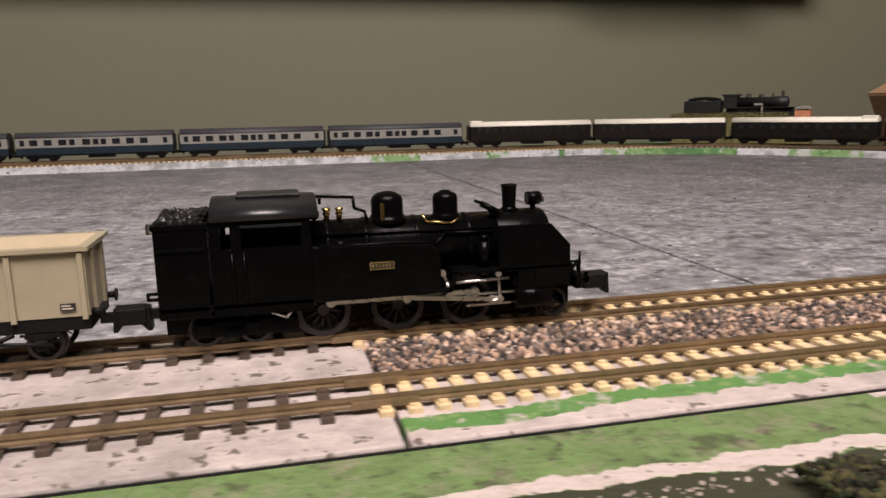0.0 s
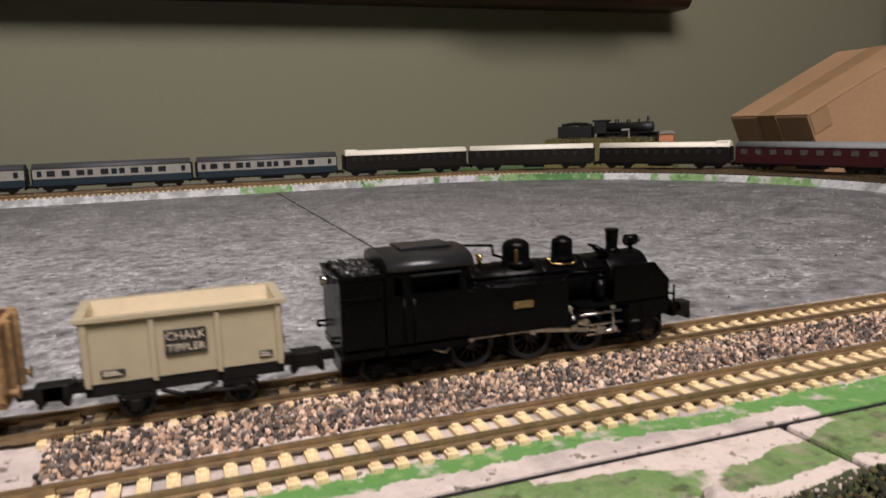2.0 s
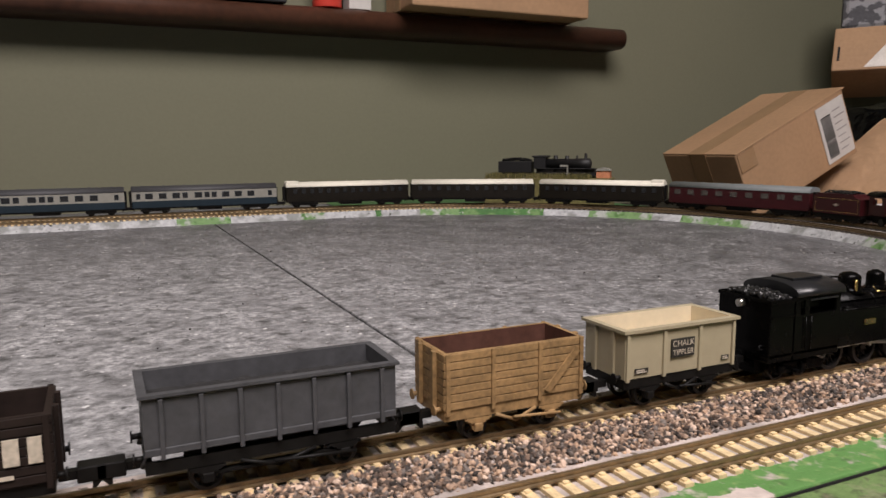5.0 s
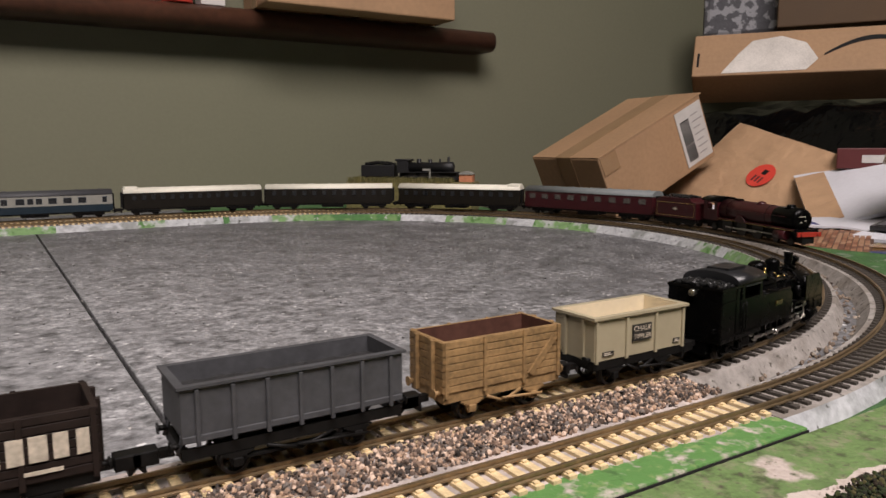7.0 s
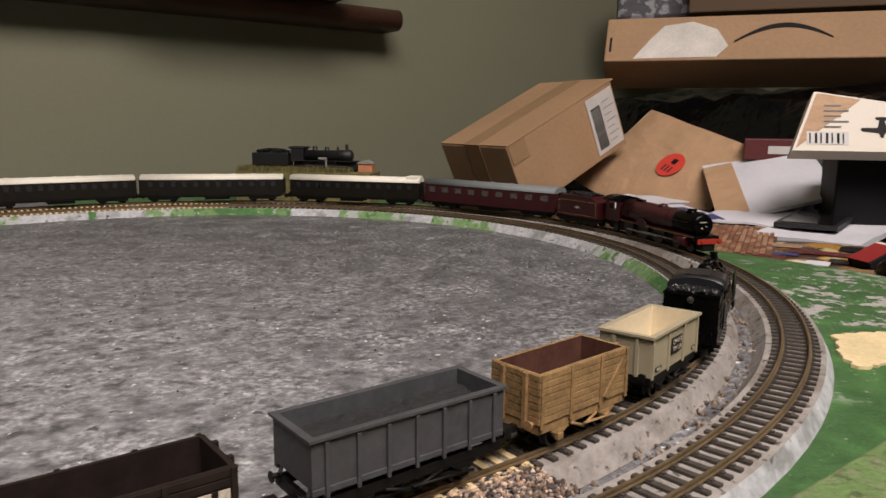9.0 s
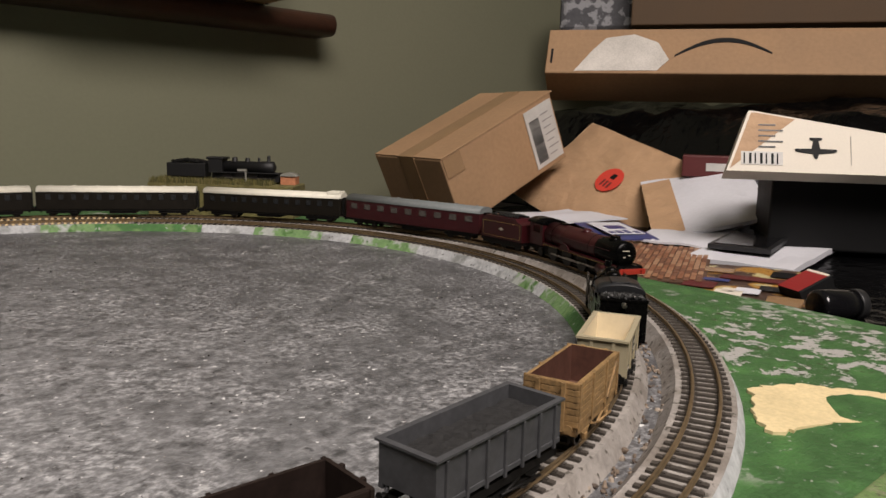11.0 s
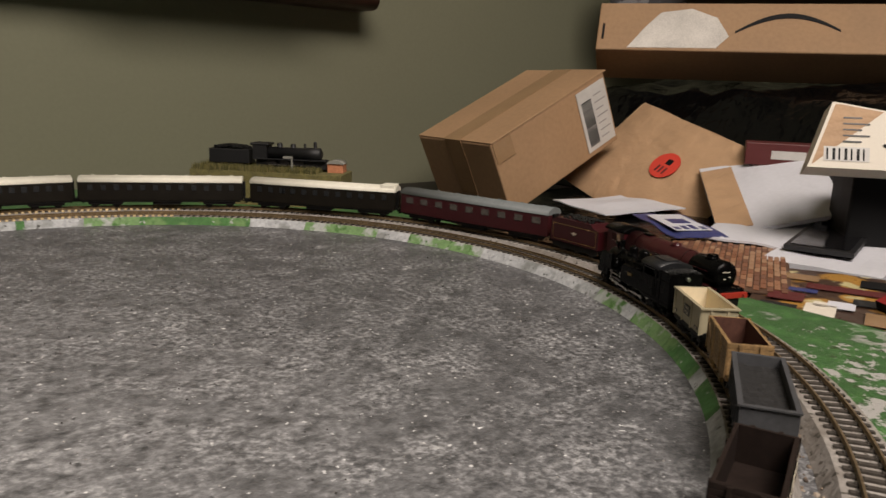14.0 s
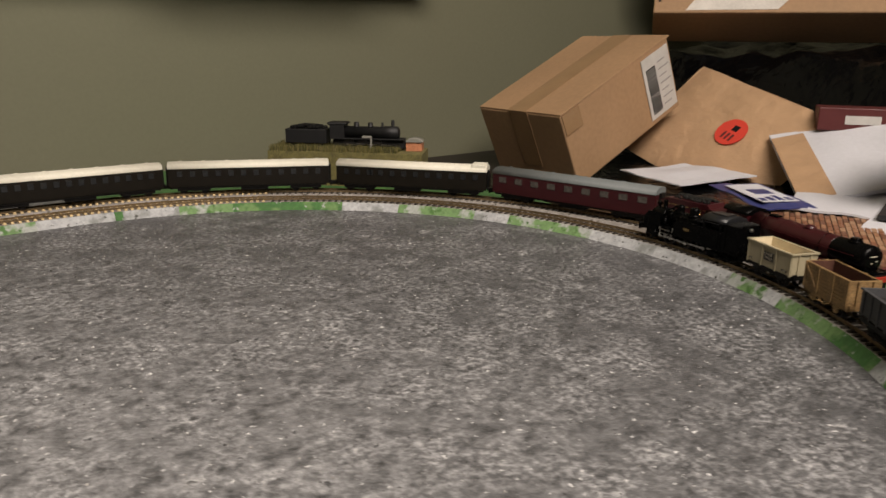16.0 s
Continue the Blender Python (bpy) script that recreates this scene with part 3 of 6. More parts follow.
def wheel_set(r, half, parent, x, crank=None, name="wheelset", spokes=8):
    """Two spoked wheels on an axle, turning about y; its middle at height r."""
    bm = bmesh.new()
    turn = Matrix.Rotation(radians(90), 4, "X")
    for e in (-1, 1):
        y = e * half
        prof = [(r * 0.80, -0.0009), (r, -0.0009), (r, 0.0005), (r * 1.12, 0.0006), (r * 1.12, 0.0010), (r * 0.80, 0.0010)]
        t = bmesh.new()
        n = 28
        rings = [[t.verts.new((q * math.cos(2 * math.pi * i / n), q * math.sin(2 * math.pi * i / n), z)) for i in range(n)] for q, z in prof]
        for a, b in zip(rings, rings[1:] + rings[:1]):
            for i in range(n):
                t.faces.new((a[i], a[(i + 1) % n], b[(i + 1) % n], b[i]))
        bmesh.ops.recalc_face_normals(t, faces=t.faces[:])
        join(bm, t, Matrix.Translation((0, y, 0)) @ Matrix.Rotation(radians(90 if e < 0 else -90) + math.pi, 4, "X"))
        add_cyl(bm, (0, y - 0.0007, 0), (0, y + 0.0007, 0), r * 0.22, n=12)
        for k in range(spokes):
            a = 2 * math.pi * k / spokes
            add_cyl(bm, (0, y, 0), (r * 0.85 * math.cos(a), y, r * 0.85 * math.sin(a)), r * 0.055, n=6)
        if crank:
            add_cyl(bm, (crank * math.cos(0), y, 0), (crank, y + e * 0.0022, 0), 0.0006, n=8)
    add_cyl(bm, (0, -half, 0), (0, half, 0), 0.0008, n=8)
    w = part(name, bm, WHEEL_STEEL, parent)
    w.location = (x, 0, r)
    WHEELS.append((w, x, r))
    return w


def coupler(parent, x, d):
    """The blocky moulded coupling that sticks out of an end, d = 1 or -1."""
    bm = bmesh.new()
    add_box(bm, *sorted((x, x + d * 0.0035)), -0.0009, 0.0009, 0.0046, 0.0062)
    add_box(bm, *sorted((x + d * 0.003, x + d * 0.0080)), -0.0019, 0.0019, 0.0040, 0.0070, bev=0.0003)
    add_prism(bm, [(x + d * 0.0070, 0.0040), (x + d * 0.0080, 0.0028), (x + d * 0.0087, 0.0028), (x + d * 0.0084, 0.0070), (x + d * 0.0070, 0.0070)], -0.0016, 0.0016)
    return part("coupling", bm, CHASSIS, parent)


def buffers(parent, x, d, z=0.0075, material=None):
    for y in (-0.0058, 0.0058):
        bm = bmesh.new()
        add_cyl(bm, (x, y, z), (x + d * 0.0016, y, z), 0.0006, n=8)
        add_cyl(bm, (x + d * 0.0016, y, z), (x + d * 0.0019, y, z), 0.0012, n=12)
        part("buffer", bm, material or CHASSIS, parent)


def underframe(parent, half_l, wheelbase, material, w=0.0064):
    bm = bmesh.new()
    for e in (-1, 1):
        add_box(bm, -half_l, half_l, *sorted((e * w, e * (w + 0.0010))), 0.0056, 0.0078)
        for x in (-wheelbase, wheelbase):
            add_prism(bm, [(x - 0.0026, 0.0058), (x - 0.0009, 0.0022), (x + 0.0009, 0.0022), (x + 0.0026, 0.0058)], *sorted((e * w, e * (w + 0.0007))))
            add_box(bm, x - 0.0010, x + 0.0010, *sorted((e * (w + 0.0006), e * (w + 0.0014))), 0.0024, 0.0042, bev=0.0002)
            for k in range(3):
                add_box(bm, x - 0.0032 + k * 0.0007, x + 0.0032 - k * 0.0007, *sorted((e * (w + 0.0006), e * (w + 0.0011))), 0.0050 - k * 0.0004, 0.0054 - k * 0.0004)
        add_pipe(bm, [(-wheelbase * 0.55, e * (w + 0.001), 0.0055), (0, e * (w + 0.001), 0.0034), (wheelbase * 0.55, e * (w + 0.001), 0.0055)], 0.0004, 6)
        add_pipe(bm, [(-0.001, e * (w + 0.0018), 0.0045), (wheelbase + 0.002, e * (w + 0.0018), 0.0036)], 0.00035, 6)
    for x in (-half_l, half_l - 0.0012):
        add_box(bm, x, x + 0.0012, -w - 0.001, w + 0.001, 0.0056, 0.0080)
    for x in (-wheelbase * 0.5, wheelbase * 0.5 - 0.001):
        add_box(bm, x, x + 0.001, -w, w, 0.0052, 0.0076)
    return part("underframe", bm, material, parent)


def tub(l, w, z0, z1, wall, lip=0.0):
    """An open-topped box body with thick sides, its rim turned out by lip."""
    bm = bmesh.new()
    x, y = l / 2, w / 2
    ring = lambda a, b, z: [bm.verts.new(p) for p in ((-a, -b, z), (a, -b, z), (a, b, z), (-a, b, z))]
    rows = [ring(x, y, z0), ring(x, y, z1 - lip * 1.2)]
    if lip:
        rows += [ring(x + lip, y + lip, z1 - lip * 0.8)]
    rows += [ring(x + lip, y + lip, z1), ring(x - wall, y - wall, z1), ring(x - wall, y - wall, z0 + 0.001)]
    for a, b in zip(rows, rows[1:]):
        for i in range(4):
            bm.faces.new((a[i], a[(i + 1) % 4], b[(i + 1) % 4], b[i]))
    bm.faces.new(rows[0][::-1])
    bm.faces.new(rows[-1])
    inner = [f for f in bm.faces if all(abs(v.co.x) <= x - wall + 1e-6 for v in f.verts)]
    for f in inner:
        f.material_index = 1
    bmesh.ops.recalc_face_normals(bm, faces=bm.faces[:])
    return bm


def text_mesh(name, s, size, m, material, parent, label=""):
    cu = bpy.data.curves.new(name, "FONT")
    cu.body, cu.size, cu.align_x, cu.align_y, cu.extrude = s, size, "CENTER", "CENTER", 0.00002
    tmp = bpy.data.objects.new(name, cu)
    scene.collection.objects.link(tmp)
    me = bpy.data.meshes.new_from_object(tmp.evaluated_get(bpy.context.evaluated_depsgraph_get()))
    bpy.data.objects.remove(tmp)
    me.materials.append(material)
    ob = new(name, me)
    ob.parent, ob.matrix_basis = parent, m
    return ob


def side_text(name, s, size, x, y, z, material, parent):
    m = pose(x, y, z, 90, 0, 0 if y < 0 else 180)
    return text_mesh(name, s, size, m, material, parent)


def cream_wagon():
    g = base("chalk_wagon", "cream steel chalk wagon with a flared rim, on black underframe", "wagon")
    L, W = 0.0345, 0.0152
    part("body", tub(L, W, 0.0080, 0.0200, 0.0008, 0.0009), [CREAM_SHADED, CREAM_LIT], g, smooth=False)
    for e in (-1, 1):
        for x in (-0.0166, -0.0056, 0.0056, 0.0166):
            part("rib", boxed(x - 0.00045, x + 0.00045, *sorted((e * W / 2, e * (W / 2 + 0.0006))), 0.0075, 0.0190, bev=0.0001), CREAM_SHADED, g)
        y = e * (W / 2 + 0.0002)
        part("nameboard", boxed(-0.0036, 0.0036, *sorted((y, y + e * 0.0003)), 0.0118, 0.0164), PLATE_BLACK, g, "black lettered panel")
        side_text("lettering", "CHALK", 0.0021, 0, y + e * 0.0004, 0.0152, LETTER, g)
        side_text("lettering", "TIPPLER", 0.0019, 0, y + e * 0.0004, 0.0130, LETTER, g)
        for x, w in ((-0.0125, 0.0020), (0.0140, 0.0012)):
            part("data_panel", boxed(x - w, x + w, *sorted((y, y + e * 0.0002)), 0.0092, 0.0104), PLATE_BLACK, g)
            for k in range(2):
                part("data_bar", boxed(x - w * 0.8, x + w * (0.7 - 0.3 * k), *sorted((y + e * 0.0002, y + e * 0.0003)), 0.0094 + k * 0.0005, 0.00965 + k * 0.0005), LETTER, g)
    for d in (-1, 1):
        for y in (-0.0035, 0.0035):
            part("end_rib", boxed(*sorted((d * L / 2, d * (L / 2 + 0.0006))), y - 0.0005, y + 0.0005, 0.0078, 0.0190), CREAM_SHADED, g)
        coupler(g, d * L / 2, d)
        buffers(g, d * L / 2, d, 0.0083)
    underframe(g, L / 2, 0.0092, CHASSIS)
    for x in (-0.0092, 0.0092):
        wheel_set(0.0030, 0.0045, g, x)
    return g


def planked_wagon(name, label, L, W, z1, outside, inside, under, planks, iron=None, braced=False):
    g = base(name, label, "wagon")
    part("body", tub(L, W, 0.0078, z1, 0.0009), [outside, inside], g)
    h = (z1 - 0.0080) / planks
    for e in (-1, 1):
        for k in range(planks):
            part("plank", boxed(-L / 2 - 0.0002, L / 2 + 0.0002, *sorted((e * (W / 2 - 0.0001), e * (W / 2 + 0.0003))), 0.0080 + k * h + 0.0001, 0.0080 + (k + 1) * h - 0.0001, bev=0.0001), outside, g)
        for x in (-L / 2 + 0.0006, -L * 0.17, L * 0.17, L / 2 - 0.0006):
            part("strap", boxed(x - 0.0005, x + 0.0005, *sorted((e * (W / 2 + 0.0002), e * (W / 2 + 0.0007))), 0.0070, z1 + 0.0001, bev=0.0001), iron or outside, g)
        if not braced:
            continue
        # the diagonal brace
        bm = bmesh.new()
        add_prism(bm, [(L * 0.20, 0.0094), (L * 0.24, 0.0086), (L * 0.47, z1 - 0.0030), (L * 0.43, z1 - 0.0022)], *sorted((e * (W / 2 + 0.0003), e * (W / 2 + 0.0008))))
        part("brace", bm, iron or outside, g)
    for d in (-1, 1):
        for k in range(planks):
            part("plank", boxed(*sorted((d * (L / 2 - 0.0001), d * (L / 2 + 0.0003))), -W / 2, W / 2, 0.0080 + k * h + 0.0001, 0.0080 + (k + 1) * h - 0.0001, bev=0.0001), outside, g)
        for y in (-0.0036, 0.0036):
            part("end_post", boxed(*sorted((d * (L / 2 + 0.0002), d * (L / 2 + 0.0012))), y - 0.0006, y + 0.0006, 0.0066, z1, bev=0.0001), iron or outside, g)
        coupler(g, d * L / 2, d)
        buffers(g, d * L / 2, d, 0.0080, under)
    underframe(g, L / 2, 0.0092, under)
    for x in (-0.0092, 0.0092):
        wheel_set(0.0030, 0.0045, g, x)
    return g


def hopper_wagon():
    g = base("hopper_wagon", "dark grey steel hopper wagon with a dusty dark load", "wagon")
    L, W = 0.0470, 0.0160
    part("body", tub(L, W, 0.0105, 0.0205, 0.0009, 0.0007), [IRON_GREY, IRON_GREY], g)
    bm = bmesh.new()
    add_prism(bm, [(-L / 2 + 0.004, 0.0107), (L / 2 - 0.004, 0.0107), (L / 2 - 0.009, 0.0055), (-L / 2 + 0.009, 0.0055)], -0.0055, 0.0055)
    part("hopper", bm, IRON_GREY, g)
    bm = bmesh.new()
    n, m = 26, 10
    vs = [[bm.verts.new((-L / 2 + 0.001 + (L - 0.002) * i / n, -W / 2 + 0.001 + (W - 0.002) * j / m, 0.0168 + 0.0007 * noise.noise(Vector((i * 0.6, j * 0.6, 3))))) for j in range(m + 1)] for i in range(n + 1)]
    for i in range(n):
        for j in range(m):
            bm.faces.new((vs[i][j], vs[i + 1][j], vs[i + 1][j + 1], vs[i][j + 1]))
    part("load", bm, COAL_MAT, g, "dusty near-black mineral load")
    for e in (-1, 1):
        for k in range(7):
            x = -L / 2 + 0.003 + (L - 0.006) * k / 6
            part("rib", boxed(x - 0.0004, x + 0.0004, *sorted((e * W / 2, e * (W / 2 + 0.0007))), 0.0085, 0.0196, bev=0.0001), IRON_GREY, g)
        part("sill", boxed(-L / 2, L / 2, *sorted((e * (W / 2 - 0.0012), e * (W / 2 + 0.0002))), 0.0092, 0.0106, bev=0.0002), IRON_GREY, g)
        part("step", boxed(-L * 0.3, L * 0.3, *sorted((e * (W / 2 - 0.002), e * (W / 2 - 0.0008))), 0.0036, 0.0042), CHASSIS, g)
    for d in (-1, 1):
        coupler(g, d * L / 2, d)
        buffers(g, d * L / 2, d, 0.0083)
        for y in (-0.006, 0.006):
            bm = bmesh.new()
            add_pipe(bm, [(d * (L / 2 - 0.001), y, 0.0110), (d * (L / 2 + 0.0004), y, 0.0066)], 0.0005, 6)
            part("end_stay", bm, IRON_GREY, g)
    underframe(g, L / 2, 0.0130, CHASSIS)
    for x in (-0.0130, 0.0130):
        wheel_set(0.0030, 0.0045, g, x)
    return g


def tank_loco():
    g = base("tank_locomotive", "black tank steam locomotive with brass fittings and bright rods", "locomotive")
    B = BLACK_PLASTIC
    W = 0.0086
    # frames and running plate
    bm = boxed(-0.0365, 0.0385, -0.0040, 0.0040, 0.0022, 0.0090)
    part("frame", bm, B, g)
    bm = bmesh.new()
    add_box(bm, -0.0370, 0.0140, -W, W, 0.0072, 0.0082, bev=0.0002)
    add_box(bm, 0.0140, 0.0370, -W, W, 0.0104, 0.0112, bev=0.0002)
    add_prism(bm, [(0.0130, 0.0074), (0.0138, 0.0074), (0.0150, 0.0110), (0.0142, 0.0110)], -W, W)
    add_prism(bm, [(0.0362, 0.0112), (0.0370, 0.0112), (0.0395, 0.0076), (0.0387, 0.0076)], -W + 0.001, W - 0.001)
    part("running_plate", bm, B, g)
    # boiler and smokebox
    turn = Matrix.Translation((0, 0, 0.0153)) @ Matrix.Rotation(radians(90), 4, "Y")
    bm = bmesh.new()
    add_lathe(bm, [(0.0053, -0.0115), (0.0053, 0.0240)], 32, turn)
    for x in (-0.008, -0.001, 0.0085, 0.0185):
        add_lathe(bm, [(0.0053, x - 0.0004), (0.00545, x - 0.0003), (0.00545, x + 0.0003), (0.0053, x + 0.0004)], 32, turn)
    part("boiler", bm, B, g)
    bm = bmesh.new()
    add_lathe(bm, [(0.0055, 0.0238), (0.0056, 0.0242), (0.0056, 0.0335), (0.0052, 0.0343), (0.0038, 0.0349), (0.0012, 0.0352)], 32, turn)
    part("smokebox", bm, B, g)
    # side tanks, cab, bunker
    for e in (-1, 1):
        bm = bmesh.new()
        add_prism(bm, [(-0.0112, 0.0078), (0.0118, 0.0078), (0.0118, 0.0150), (0.0095, 0.0166), (-0.0112, 0.0172)], *sorted((e * 0.0046, e * W)))
        bmesh.ops.bevel(bm, geom=bm.edges[:], offset=0.0002, segments=1, affect="EDGES")
        tank = part("side_tank", bm, B, g)
        bm = bmesh.new()
        add_cyl(bm, (-0.006, e * 0.0066, 0.0168), (-0.006, e * 0.0066, 0.0176), 0.0011, n=14)
        add_pipe(bm, [(-0.010, e * 0.0084, 0.0172), (0.0095, e * 0.0084, 0.0168)], 0.00025, 6)
        part("filler", bm, B, tank)
        y = e * (W + 0.0001)
        part("plate", boxed(-0.0012, 0.0032, *sorted((y, y + e * 0.00025)), 0.0125, 0.0139), BRASS, g, "small brass-edged plate")
        part("plate_panel", boxed(-0.0010, 0.0030, *sorted((y + e * 0.00025, y + e * 0.00032)), 0.0127, 0.0137), PLATE_BLACK, g)
        for k in range(6):
            part("plate_bar", boxed(-0.0008 + k * 0.0006, -0.0005 + k * 0.0006, *sorted((y + e * 0.00032, y + e * 0.00038)), 0.0129, 0.0135), BRASS, g)
        # cab side with two openings
        bm = bmesh.new()
        ya, yb = sorted((e * (W - 0.0006), e * W))
        add_box(bm, -0.0280, -0.0112, ya, yb, 0.0060, 0.0176)
        for x0, x1 in ((-0.0280, -0.0262), (-0.0246, -0.0228), (-0.0128, -0.0112)):
            add_box(bm, x0, x1, ya, yb, 0.0176, 0.0214)
        add_box(bm, -0.0280, -0.0112, ya, yb, 0.0214, 0.0226)
        cab = part("cab_side", bm, B, g)
        part("window_frame", boxed(-0.0229, -0.0126, *sorted((e * (W - 0.0001), e * (W + 0.0003))), 0.0212, 0.0216), ROOF_BLACK, cab)
        bm = bmesh.new()
        add_pipe(bm, [(-0.0225, e * (W + 0.0004), 0.0085), (-0.0225, e * (W + 0.0004), 0.0170)], 0.0002, 6)
        add_pipe(bm, [(-0.0245, e * (W + 0.0004), 0.0085), (-0.0245, e * (W + 0.0004), 0.0170)], 0.0002, 6)
        part("handrail", bm, B, cab)
        # bunker side pressing
        part("bunker_band", boxed(-0.0366, -0.0285, *sorted((e * W, e * (W + 0.0003))), 0.0176, 0.0182, bev=0.0001), B, g)
        # smoke deflector
        bm = bmesh.new()
        add_prism(bm, [(0.0228, 0.0104), (0.0228, 0.0190), (0.0330, 0.0190), (0.0369, 0.0148), (0.0369, 0.0070), (0.0300, 0.0070), (0.0300, 0.0104)], *sorted((e * (W - 0.0005), e * W)))
        part("smoke_deflector", bm, B, g)
        # cylinder with its covers and steam pipe
        bm = bmesh.new()
        add_cyl(bm, (0.0262, e * 0.0068, 0.0050), (0.0332, e * 0.0068, 0.0050), 0.0022, n=20)
        add_cyl(bm, (0.0256, e * 0.0068, 0.0086), (0.0336, e * 0.0068, 0.0086), 0.0015, n=16)
        add_box(bm, 0.0266, 0.0328, *sorted((e * 0.0045, e * 0.0084)), 0.0046, 0.0104)
        add_pipe(bm, [(0.0296, e * 0.0066, 0.0100), (0.0290, e * 0.0050, 0.0180)], 0.0008, 8)
        part("cylinder", bm, B, g)
        # slide bars and crosshead bracket
        bm = bmesh.new()
        for z in (0.0061, 0.0040):
            add_box(bm, 0.0170, 0.0262, *sorted((e * 0.0062, e * 0.0070)), z - 0.0002, z + 0.0002)
        part("slide_bar", bm, STEEL, g)
        # valve gear: link, radius rod, lifting arm
        bm = bmesh.new()
        ys = e * 0.0079
        add_pipe(bm, [(0.0122, ys, 0.0108), (0.0130, ys, 0.0090), (0.0134, ys, 0.0066), (0.0124, ys, 0.0062)], 0.00035, 8)
        add_pipe(bm, [(0.0130, ys, 0.0088), (0.0250, ys, 0.0090)], 0.0003, 8)
        add_pipe(bm, [(0.0228, ys, 0.0100), (0.0232, ys, 0.0052), (0.0210, ys, 0.0044)], 0.0003, 8)
        for p in ((0.0122, ys, 0.0108), (0.0134, ys, 0.0066), (0.0228, ys, 0.0100), (0.0232, ys, 0.0052)):
            add_cyl(bm, (p[0], p[1] - 0.0005, p[2]), (p[0], p[1] + 0.0005, p[2]), 0.0006, n=10)
        part("valve_gear", bm, STEEL, g, "bright valve gear levers")
        bm = bmesh.new()
        add_box(bm, -0.0320, -0.0140, *sorted((e * 0.0058, e * 0.0066)), 0.0018, 0.0048, bev=0.0003)
        for x in (-0.030, -0.022):
            add_box(bm, x - 0.0012, x + 0.0012, *sorted((e * 0.0064, e * 0.0074)), 0.0022, 0.0044, bev=0.0003)
        part("bogie_frame", bm, B, g)
        bm = bmesh.new()
        add_pipe(bm, [(-0.0200, e * 0.0078, 0.0066), (-0.0160, e * 0.0080, 0.0050), (-0.0150, e * 0.0080, 0.0062), (-0.0128, e * 0.0080, 0.0064)], 0.0003, 6)
        part("injector_pipe", bm, STEEL, g)
        # steps below the cab
        part("cab_step", boxed(-0.0266, -0.0236, *sorted((e * 0.0070, e * 0.0088)), 0.0024, 0.0029), B, g)
        # boiler-side pipes and pump
        bm = bmesh.new()
        add_pipe(bm, [(-0.0105, e * 0.0047, 0.0186), (0.0230, e * 0.0047, 0.0182)], 0.00028, 8)
        add_pipe(bm, [(0.0105, e * 0.0060, 0.0150), (0.0135, e * 0.0053, 0.0178), (0.0230, e * 0.0053, 0.0176)], 0.00028, 8)
        add_cyl(bm, (0.0205, e * 0.0066, 0.0112), (0.0205, e * 0.0066, 0.0160), 0.0011, n=14)
        add_cyl(bm, (0.0205, e * 0.0066, 0.0163), (0.0205, e * 0.0066, 0.0172), 0.0008, n=14)
        part("boiler_pipe", bm, B, g)
    bm = bmesh.new()
    add_box(bm, -0.0280, -0.0274, -W + 0.0005, W - 0.0005, 0.0080, 0.0224)
    add_box(bm, -0.0118, -0.0112, -W + 0.0005, W - 0.0005, 0.0080, 0.0226)
    add_box(bm, -0.0276, -0.0115, -W + 0.0005, W - 0.0005, 0.0084, 0.0095)
    add_box(bm, -0.0226, -0.0116, -0.0060, 0.0060, 0.0094, 0.0206)
    part("cab_ends", bm, B, g)
    bm = bmesh.new()
    arc = [(-W - 0.0004, 0.0224)] + [((W + 0.0004) * -math.cos(math.pi * k / 16), 0.0226 + 0.0031 * math.sin(math.pi * k / 16) ** 0.8) for k in range(1, 16)] + [(W + 0.0004, 0.0224)]
    t = bmesh.new()
    add_prism(t, [(a, b) for a, b in arc], -0.0277, -0.0098, smooth=True)
    join(bm, t, Matrix.Rotation(radians(90), 4, "Z"))
    for v in bm.verts:
        v.co.x = -v.co.x if v.co.x > 0 else v.co.x
    roof = part("cab_roof", bm, ROOF_BLACK, g, "satin black curved cab roof")
    bm = boxed(-0.0235, -0.0125, -0.0036, 0.0036, 0.0255, 0.0262, bev=0.0002)
    part("roof_vent", bm, ROOF_BLACK, roof)
    bm = bmesh.new()
    add_box(bm, -0.0369, -0.0284, -W, W, 0.0060, 0.0218, bev=0.0003)
    add_box(bm, -0.0372, -0.0280, -W - 0.0002, -W + 0.0004, 0.0214, 0.0224, bev=0.0002)
    add_box(bm, -0.0372, -0.0280, W - 0.0004, W + 0.0002, 0.0214, 0.0224, bev=0.0002)
    add_box(bm, -0.0372, -0.0366, -W, W, 0.0214, 0.0224, bev=0.0002)
    bunker = part("bunker", bm, B, g)
    rnd = random.Random(9)
    bm = bmesh.new()
    for _ in range(260):
        t = bmesh.new()
        bmesh.ops.create_icosphere(t, subdivisions=1, radius=rnd.uniform(0.0004, 0.0008))
        for v in t.verts:
            v.co *= rnd.uniform(0.7, 1.2)
        x, y = rnd.uniform(-0.0362, -0.0288), rnd.uniform(-0.0078, 0.0078)
        join(bm, t, Matrix.Translation((x, y, 0.0220 + 0.0010 * (1 - (y / 0.0085) ** 2) + rnd.uniform(-0.0003, 0.0003))))
    part("coal", bm, COAL, bunker, "shiny heaped coal")
    bm = bmesh.new()
    add_cyl(bm, (-0.0372, 0, 0.0205), (-0.0390, 0, 0.0205), 0.0010, n=14)
    part("rear_lamp", bm, STEEL, bunker)
    bm = bmesh.new()
